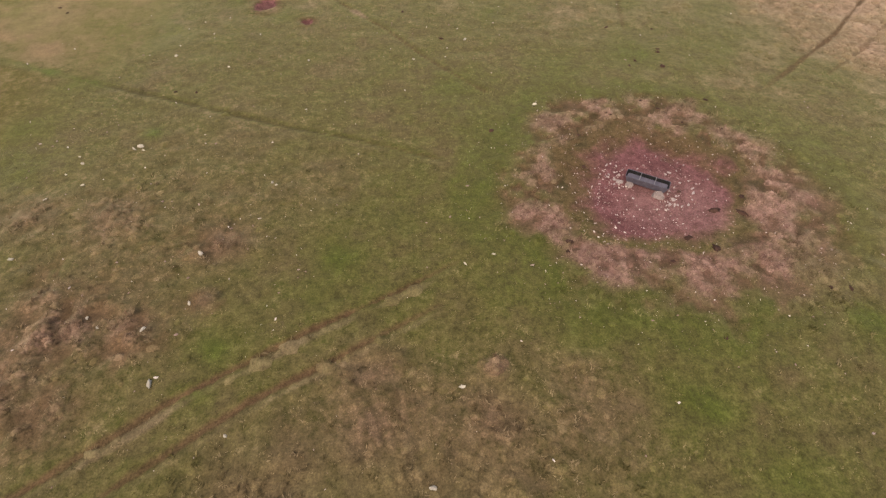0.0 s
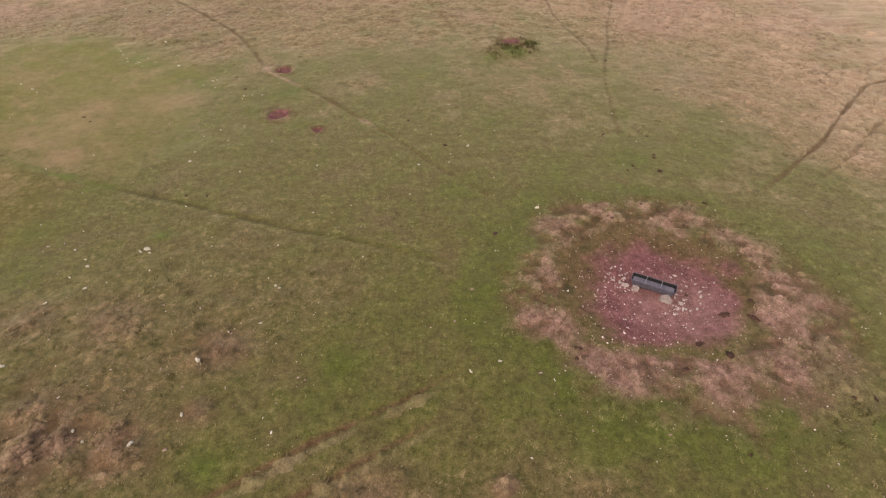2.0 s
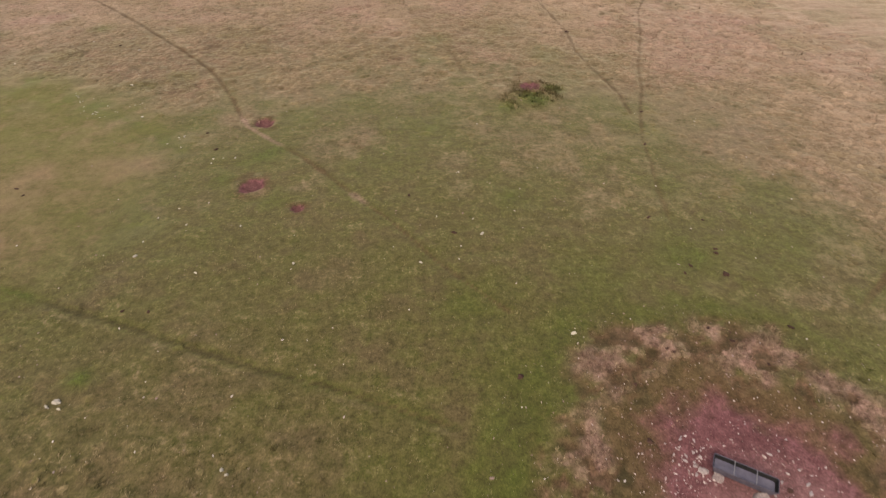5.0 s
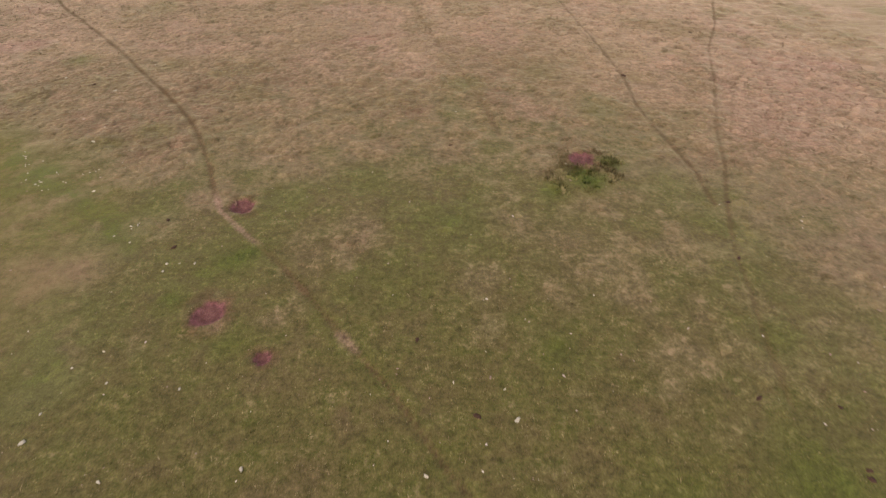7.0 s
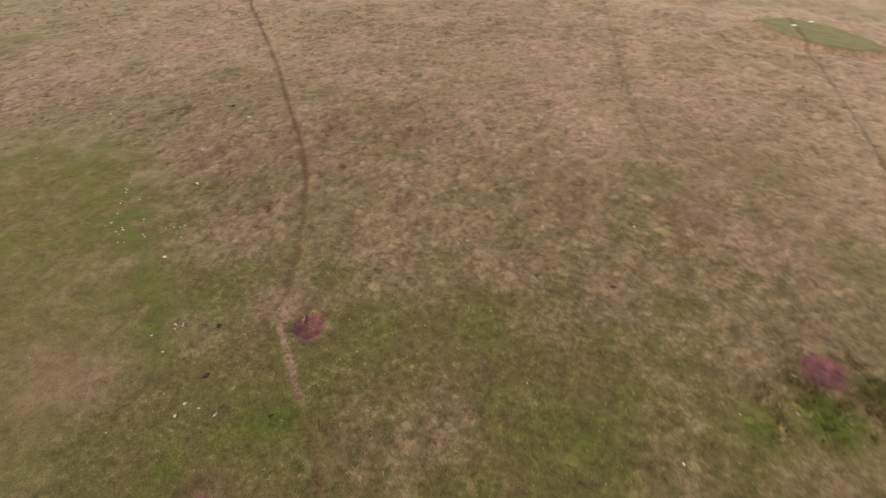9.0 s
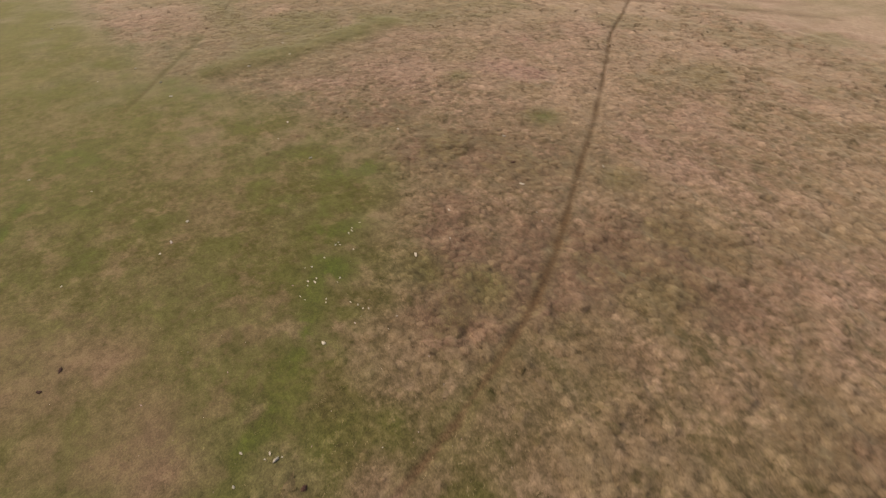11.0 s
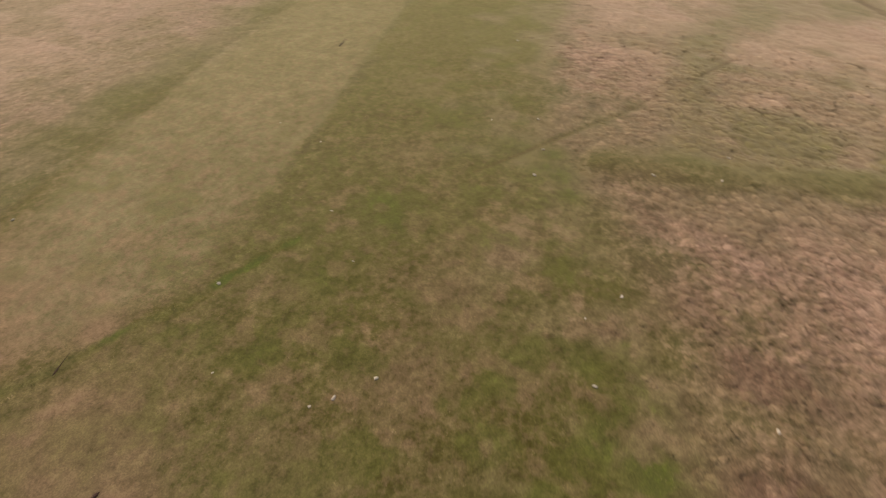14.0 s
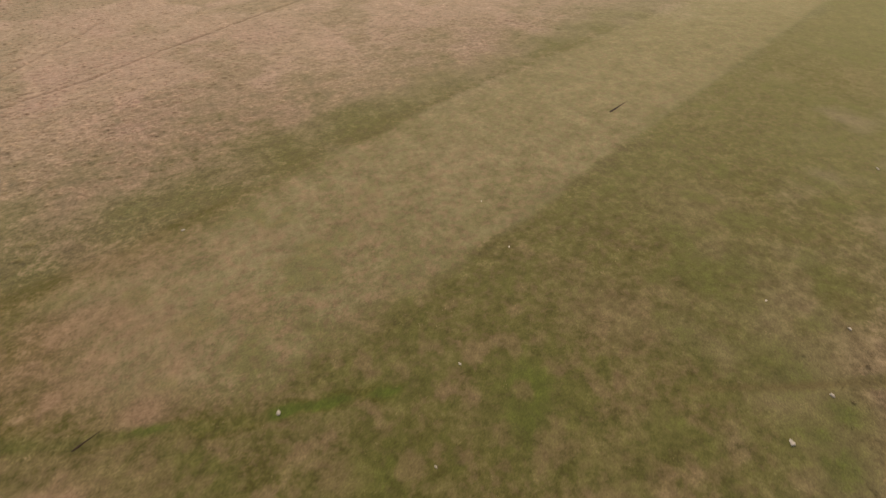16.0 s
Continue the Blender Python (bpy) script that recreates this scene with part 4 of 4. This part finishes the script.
def build_trough():
    base = level(*TROUGH) - 0.02
    thing = tagged(new("water_trough"), "long grey galvanised water trough standing on two stone blocks", "trough")
    thing.matrix_world = pose(*TROUGH, base, 0, 0, TURN)
    bm = bmesh.new()
    rings = [ring_of(bm, *v) for v in ((LENGTH - 0.22, WIDTH - 0.16, FLOOR), (LENGTH - 0.02, WIDTH - 0.02, RIM - 0.02),
                                       (LENGTH - 0.05, WIDTH - 0.05, RIM - 0.02), (LENGTH - 0.25, WIDTH - 0.19, FLOOR + 0.02))]
    for a, b in zip(rings, rings[1:]):
        bridge(bm, a, b)
    bm.faces.new(rings[0][::-1])
    bm.faces.new(rings[-1])
    part("body", bm, ZINC, thing, smooth=False)
    # near-black lining over the inner wall, from the rim down past the water
    bm = bmesh.new()
    rings = [ring_of(bm, *v) for v in ((LENGTH - 0.052, WIDTH - 0.052, RIM - 0.012), (LENGTH - 0.215, WIDTH - 0.165, RIM - 0.25))]
    bridge(bm, *rings)
    part("inner_wall", bm, DARK_WALL, thing, "near-black inner wall above the water")
    bm = bmesh.new()
    rings = [ring_of(bm, *v) for v in ((LENGTH - 0.015, WIDTH - 0.015, RIM - 0.035), (LENGTH, WIDTH, RIM - 0.012), (LENGTH - 0.015, WIDTH - 0.015, RIM + 0.003),
                                       (LENGTH - 0.045, WIDTH - 0.045, RIM - 0.005), (LENGTH - 0.05, WIDTH - 0.05, RIM - 0.03))]
    for a, b in zip(rings, rings[1:] + rings[:1]):
        bridge(bm, a, b)
    part("rim", bm, ZINC, thing, "rolled metal rim", smooth=True)
    bm = bmesh.new()
    bm.faces.new(ring_of(bm, LENGTH - 0.145, WIDTH - 0.117, RIM - 0.17))
    part("water", bm, WATER, thing, "still dark water reflecting the sky")
    for at in (-0.34, 0.32):
        part("brace", box(bmesh.new(), (0.026, WIDTH - 0.02, 0.018), (at, 0, RIM + 0.016), 0.005), ZINC_LIGHT, thing, "pale metal cross brace")
    for at in (-0.72, 0.72):
        for side in (-1, 1):
            part("leg", box(bmesh.new(), (0.05, 0.05, 0.2), (at, side * 0.14, 0.085), 0.006), ZINC, thing)
    return thing


build_trough()


# ---- stones ----
def rock_mesh(name, seed, material, flat=0.55, block=0.0):
    rng = random.Random(seed)
    bm = bmesh.new()
    bmesh.ops.create_icosphere(bm, subdivisions=2, radius=0.5)
    off = Vector((rng.uniform(0, 50), rng.uniform(0, 50), rng.uniform(0, 50)))
    sx, sy = rng.uniform(0.9, 1.5), rng.uniform(0.5, 1.0)
    for v in bm.verts:
        n = v.co.normalized()
        if block:
            v.co = v.co.lerp(Vector([math.copysign(min(abs(c) * 1.35, 0.42), c) for c in v.co]), block)
        v.co += n * (noise.noise(n * 1.7 + off) * 0.34 + noise.noise(n * 4.1 + off) * 0.12)
        v.co = Vector((v.co.x * sx, v.co.y * sy, v.co.z * flat))
    return link_mesh(name, bm, material, False)


PALE = [rock_mesh("stone", 10 + k, PALE_STONE) for k in range(6)]
WHITE = [rock_mesh("stone", 30 + k, WHITE_STONE, 0.6) for k in range(5)]
BLOCKS = [rock_mesh("stone_block", 50 + k, BLOCK_STONE, 0.85, 0.95) for k in range(2)]


def put_stone(x, y, size, data, seed, label, category, group, name="stone", sink=0.2, tall=1.0):
    rng = random.Random(seed)
    ob = new(name, data)
    z = level(x, y)
    ob.matrix_world = pose(x, y, z + size * 0.27 * tall - sink * size * 0.3, rng.uniform(-10, 10), rng.uniform(-10, 10), rng.uniform(0, 360)) @ Matrix.Diagonal((size, size * rng.uniform(0.8, 1.1), size * tall, 1))
    return tagged(ob, label, category, group)


def trough_place(u, v):
    c, s = math.cos(radians(TURN)), math.sin(radians(TURN))
    return TROUGH[0] + u * c - v * s, TROUGH[1] + u * s + v * c


for k, (u, v, size) in enumerate(((-0.66, -0.26, 0.40), (0.66, -0.38, 0.44))):
    block = new("stone_block", BLOCKS[k])
    bx, by = trough_place(u, v)
    block.matrix_world = pose(bx, by, level(*TROUGH) + 0.02, 0, 0, TURN + 8 * k) @ Matrix.Diagonal((size * 0.8, size * 1.3, 0.42, 1))
    tagged(block, "rough buff stone block under the trough's front edge", "stone", "blocks under the trough")

TROUGH_STONES_A = [(9.72, 14.88, .5), (9.9, 16.0, .2), (10.1, 15.7, .22), (9.3, 15.3, .24), (9.7, 15.6, .16), (9.85, 15.4, .2), (9.55, 15.1, .22), (9.45, 14.8, .24), (12.1, 14.35, .24),
    (12.8, 13.9, .28), (12.9, 14.2, .26), (11.75, 13.55, .36), (11.5, 13.3, .3), (11.7, 13.25, .24), (12.3, 13.2, .3), (11.95, 13.1, .16), (12.2, 15.3, .24), (12.6, 15.4, .16),
    (10.0, 13.8, .18), (8.9, 16.0, .12), (11.5, 16.6, .13), (12.0, 16.5, .13), (13.1, 15.8, .13), (13.8, 14.7, .15), (12.9, 14.7, .16), (8.5, 14.0, .13), (7.4, 13.7, .15),
    (13.2, 14.5, .14)]
TROUGH_STONES_B = [(13.7, 13.9, .13), (13.6, 13.3, .15), (14.7, 16.3, .12), (12.45, 14.6, .18), (10.4, 16.0, .14), (9.2, 15.8, .13), (11.3, 13.0, .16), (12.6, 13.5, .15)]
heap = random.Random(41)
TROUGH_STONES_C = [(*trough_place(heap.uniform(-2.1, -1.06), heap.gauss(0.05, 0.42)), heap.uniform(0.08, 0.19)) for k in range(12)]
TROUGH_STONES_D = [(*trough_place(heap.uniform(1.0, 1.9), heap.gauss(-0.35, 0.4)), heap.uniform(0.1, 0.24)) for k in range(9)]
TROUGH_STONES = TROUGH_STONES_A + TROUGH_STONES_B + TROUGH_STONES_C + TROUGH_STONES_D
for k, (x, y, size) in enumerate(TROUGH_STONES):
    put_stone(x, y, size * 0.56, PALE[k % 6], k, "pale pinkish stone lying on the bare soil by the trough", "stone", "stones round the trough")

PALE_STONES_A = [(-8.9, 6.4, .34), (1.4, 5.4, .26), (-9.6, 8.5, .26), (-11.3, 8.8, .22), (-11.8, 9.2, .2), (-8.3, 9.6, .22), (-15.6, 12.2, .26), (0.2, 2.3, .26), (-6.1, 4.4, .18),
    (7.0, 21.0, .28), (2.1, 10.6, .2), (3.3, 11.0, .2), (4.1, 27.9, .26), (-8.2, 29.3, .18), (-12.7, 27.2, .26), (3.8, 29.2, .16), (1.9, 29.5, .16), (0.9, 25.9, .2),
    (-11.0, 29.6, .16), (-12.7, 28.3, .14), (-11.8, 31.1, .14), (-9.5, 25.8, .18), (-5.1, 26.2, .2), (3.5, 33.9, .18), (-11.3, 36.3, .16), (-13.9, 39.3, .26), (-14.2, 39.2, .16),
    (-14.7, 38.4, .14)]
PALE_STONES_D = [(-12.5, 19.0, .36), (-12.75, 18.8, .24), (-12.3, 18.7, .18), (-14.8, 17.9, .2), (-15.3, 17.2, .16), (-14.3, 16.4, .2), (-15.6, 15.6, .2), (-15.1, 18.4, .15), (-8.3, 11.9, .3), (-6.0, 16.0, .2), (-5.8, 15.8, .14)]
PALE_STONES_B = [(-13.7, 37.9, .16), (-11.3, 35.8, .16), (-10.0, 36.3, .2), (-10.7, 36.3, .14), (9.0, 44.7, .2), (2.8, 52.4, .2), (-22.5, 51.2, .26), (-22.5, 55.9, .3), (-20.3, 48.0, .28),
    (-27.0, 38.5, .24), (-30.1, 31.1, .26), (-17.6, 42.4, .2), (-36.4, 32.9, .16), (-33.5, 35.7, .14), (-31.4, 52.9, .22), (-27.3, 58.2, .26), (-20.5, 50.0, .12), (-21.6, 61.1, .22),
    (-17.4, 45.5, .12), (-35.8, 47.2, .22), (-34.0, 46.0, .16), (-45.8, 47.6, .26), (-49.5, 51.5, .24), (-46.6, 51.1, .22), (-43.5, 41.5, .26), (-26.4, 37.9, .16), (-28.3, 39.5, .2),
    (-26.3, 33.9, .12)]
PALE_STONES_C = [(-30.9, 46.9, .24), (-29.9, 19.0, .2), (-48.7, 37.4, .16), (-46.4, 41.3, .2), (-43.2, 25.2, .14), (-50.0, 40.1, .2), (-63.2, 35.1, .24), (-42.1, 28.8, .14)]
PALE_STONES = PALE_STONES_A + PALE_STONES_B + PALE_STONES_C + PALE_STONES_D
for k, (x, y, size) in enumerate(PALE_STONES):
    put_stone(x, y, size * 0.65, WHITE[k % 5], 100 + k, "small pale stone lying loose in the grass", "stone", "loose stones in the grass")

WHITE_BITS_A = [(-23.5, 46.2, .2), (-23.4, 46.0, .16), (-23.7, 46.3, .13), (-23.9, 46.8, .13), (-22.9, 45.1, .15), (-22.8, 45.3, .12), (-23.0, 45.3, .13), (-22.2, 45.7, .13), (-22.3, 44.3, .16),
    (-22.0, 43.6, .15), (-22.1, 43.3, .1), (-21.2, 43.1, .2), (-21.0, 43.35, .2), (-20.95, 43.0, .12), (-21.2, 43.5, .12), (-20.5, 42.5, .13), (-20.2, 42.6, .1), (-19.8, 43.4, .14),
    (-19.6, 43.3, .12), (-20.7, 44.4, .14), (-20.5, 44.2, .1), (-19.1, 44.2, .12), (-18.8, 44.4, .16), (-18.5, 44.5, .13), (-18.4, 44.7, .12), (-20.3, 54.0, .12), (-20.5, 54.7, .14),
    (-20.1, 55.0, .12)]
WHITE_BITS_B = [(-19.8, 54.3, .1), (-19.4, 54.8, .13), (-20.7, 54.4, .1), (-13.9, 39.5, .1), (-14.1, 39.0, .1)]
WHITE_BITS = WHITE_BITS_A + WHITE_BITS_B
for k, (x, y, size) in enumerate(WHITE_BITS):
    put_stone(x, y, size * 0.55, WHITE[k % 5], 300 + k, "tiny whitish stone among others at the edge of the mown grass", "stone", "line of white stones")


def strew(name, label, x, y, size, seed):
    """Many small angular chips in one mesh: flattened, broken lumps lying on the ground."""
    rng = np.random.default_rng(seed)
    bm = bmesh.new()
    bmesh.ops.create_icosphere(bm, subdivisions=1, radius=0.5)
    shape = np.array([v.co[:] for v in bm.verts])
    corners = np.array([[v.index for v in f.verts] for f in bm.faces])
    bm.free()
    n, k = len(x), len(shape)
    p = shape[None] * (1 + rng.uniform(-0.38, 0.3, (n, k, 1))) * np.stack((rng.uniform(0.8, 2.0, n), rng.uniform(0.6, 1.1, n), rng.uniform(0.4, 0.7, n)), 1)[:, None]
    turn = rng.uniform(0, 2 * np.pi, n)
    c, s = np.cos(turn)[:, None], np.sin(turn)[:, None]
    px, py = p[..., 0] * c - p[..., 1] * s, p[..., 0] * s + p[..., 1] * c
    size = size[:, None]
    points = np.stack((x[:, None] + px * size, y[:, None] + py * size, height(x, y)[:, None] + (p[..., 2] + 0.12) * size), 2).reshape(-1, 3)
    faces = (corners[None] + (np.arange(n) * k)[:, None, None]).ravel()
    return tagged(new(name, mesh_of(name, points, faces, 3, CHALK)), label, "pebbles", kind="stuff")


def build_pebbles():
    """Pale chips strewn over the trodden ring, thickest about the ends of the trough."""
    rng = np.random.default_rng(77)
    xs, ys, sizes = [], [], []
    for u, v, spread, n in ((-1.25, 0.15, 0.35, 70), (-1.15, -0.45, 0.3, 60), (-1.6, -1.5, 0.55, 110), (1.25, -0.25, 0.3, 45), (1.0, -0.75, 0.3, 45),
                            (0.2, -2.6, 0.9, 150), (-2.2, -0.4, 0.7, 60), (1.6, 0.2, 0.7, 60), (0.3, 1.1, 0.8, 60), (-1.2, -3.2, 1.0, 90), (1.8, -2.6, 1.1, 90)):
        cx, cy = trough_place(u, v)
        xs.append(rng.normal(cx, spread, n))
        ys.append(rng.normal(cy, spread, n))
        sizes.append(0.018 + 0.075 * rng.uniform(0, 1, n) ** 4)
    a, r = rng.uniform(0, 2 * np.pi, 2400), 1.2 + 7.2 * rng.uniform(0, 1, 2400) ** 0.75
    xs.append(RING[0] + r * np.cos(a))
    ys.append(RING[1] - 0.5 + r * np.sin(a))
    sizes.append(0.014 + 0.06 * rng.uniform(0, 1, 2400) ** 6)
    x, y, size = np.concatenate(xs), np.concatenate(ys), np.concatenate(sizes)
    c, s = math.cos(radians(TURN)), math.sin(radians(TURN))
    u, v = (x - TROUGH[0]) * c + (y - TROUGH[1]) * s, (y - TROUGH[1]) * c - (x - TROUGH[0]) * s
    clear = (abs(u) > 1.05) | (abs(v) > 0.34)
    return strew("pebbles", "pale stone chips strewn over trodden soil and dry grass", x[clear], y[clear], size[clear], 78)


build_pebbles()


def build_chips():
    """Tiny pale chips lying thinly all over the short grass."""
    rng = np.random.default_rng(91)
    n = 2600
    x, y = rng.uniform(-22, 24, n), rng.uniform(-1, 46, n)
    x[1500:2000], y[1500:2000] = rng.uniform(-18, -3, 500), rng.uniform(8, 22, 500)
    kinds = cover(x, y)
    keep = rng.uniform(0, 1, n) < (1 - kinds[1]) * (1 - 0.6 * kinds[8]) * (1 - kinds[4]) * (0.3 + fbm(x, y, 4.0, 151))
    x, y = x[keep], y[keep]
    return strew("stone_chips", "tiny pale stone chips lying thinly in short grass", x, y, 0.018 + 0.085 * rng.uniform(0, 1, len(x)) ** 5, 92)


build_chips()


# ---- dung ----
def dung_mesh(seed):
    rng = random.Random(seed)
    bm = bmesh.new()
    bmesh.ops.create_icosphere(bm, subdivisions=3, radius=0.5)
    off, long = Vector((seed * 7.3, 0, 0)), rng.uniform(0.9, 1.5)
    for v in bm.verts:
        n = v.co.normalized()
        v.co += n * (noise.noise(n * 1.9 + off) * 0.42 + noise.noise(n * 4.5 + off) * 0.14)
        v.co = Vector((v.co.x * long, v.co.y * 0.75, v.co.z * 0.3))
    return link_mesh("dung_pat", bm, DUNG, True)


DUNG_MESHES = [dung_mesh(k) for k in range(5)]
DUNG_PLACES_A = [(13.3, 12.75, .6), (14.8, 13.4, .45), (14.4, 12.5, .6), (11.5, 11.3, .55), (12.4, 10.6, .6), (6.5, 11.4, .4), (4.4, 19.0, .42), (13.7, 24.8, .3), (15.4, 25.9, .35),
    (15.05, 24.1, .6), (16.2, 20.7, .35), (12.2, 14.05, .3), (13.2, 24.3, .25), (2.7, 28.1, .45), (-11.9, 23.5, .3), (-10.8, 23.4, .25), (17.4, 41.3, .4), (15.9, 36.6, .35),
    (16.6, 59.3, .7), (10.7, 19.7, .35), (0.5, 31.6, .3), (15.3, 25.6, .4), (13.1, 28.7, .35), (25.9, 69.7, .8), (15.9, 28.3, .3), (-11.45, 37.55, .38), (-12.55, 39.75, .35),
    (2.3, 47.6, .35)]
DUNG_PLACES_B = [(-24.4, 56.7, .45), (-24.2, 57.3, .3), (-26.5, 62.0, .4), (-29.8, 68.2, .4), (-21.4, 33.6, .3), (-20.7, 32.9, .3), (8.4, 16.1, .4), (10.4, 10.1, .3), (6.3, 10.9, .3),
    (13.4, 20.2, .3), (12.7, 20.9, .28), (14.2, 18.9, .25), (15.9, 18.2, .25), (16.3, 13.6, .28), (13.5, 20.7, .22), (10.5, 19.9, .3), (8.7, 18.4, .25), (16.0, 8.3, .3),
    (11.0, 6.5, .28), (16.7, 8.2, .3), (-47.5, 90.3, 1.0)]
# The last, widest pat stands in for a dark bush at a path's end.
DUNG_PLACES = DUNG_PLACES_A + DUNG_PLACES_B
for k, (x, y, size) in enumerate(DUNG_PLACES):
    ob = new("dung_pat", DUNG_MESHES[k % 5])
    ob.matrix_world = pose(x, y, level(x, y) + 0.01, 0, 0, (k * 67) % 360) @ Matrix.Diagonal((size * 0.54, size * 0.54, size * 0.6, 1))
    tagged(ob, "dark brown pat of old dung lying on the turf", "dung", "dung heaps")


# ---- gouges torn in the turf ----
EARTH = stone_material("torn_earth", (0.030, 0.019, 0.012), (0.075, 0.046, 0.028))


def build_gouge(start, end, width):
    """A tapering scar with a ragged lip, deep at its start."""
    bm = bmesh.new()
    (ax, ay), (bx, by) = start, end
    long, turn = math.hypot(bx - ax, by - ay), math.degrees(math.atan2(by - ay, bx - ax))
    rows = []
    for k in range(15):
        u = k / 14
        half = width * 0.5 * (math.sin(math.pi * min(1, u * 5 + 0.15) / 2)) * (1 - 0.97 * u) ** 1.7 * (1 + 0.25 * noise.noise(Vector((u * 9, ax, 0))))
        rows.append([bm.verts.new((u * long, half * v, 0.012 + 0.02 * (1 - abs(v)) * (1 - u))) for v in (-1, -0.5, 0, 0.5, 1)])
    for p, q in zip(rows, rows[1:]):
        for k in range(4):
            bm.faces.new((p[k], q[k], q[k + 1], p[k + 1]))
    ob = new("turf_gouge", link_mesh("turf_gouge", bm, EARTH, True))
    ob.matrix_world = pose(ax, ay, max(level(ax, ay), level(bx, by)) + 0.002, 0, 0, turn)
    return tagged(ob, "narrow dark gouge torn in the mown turf", "gouge", "gouges in the turf")


build_gouge((-24.05, 28.68), (-25.2, 28.32), 0.11)
build_gouge((-56.0, 22.05), (-58.6, 21.5), 0.24)


# ---- tee markers ----
def marker_mesh():
    bm = box(bmesh.new(), (0.5, 0.18, 0.14), (0, 0, 0.07), 0.04)
    return link_mesh("tee_marker", bm, WHITE_PAINT, True)


MARKER = marker_mesh()
for x, y in ((14.3, 88.9), (15.9, 90.4)):
    ob = new("tee_marker", MARKER)
    ob.matrix_world = pose(x, y, level(x, y) - 0.005, 0, 0, 25)
    tagged(ob, "low white painted tee marker on mown green turf", "marker", "tee markers")
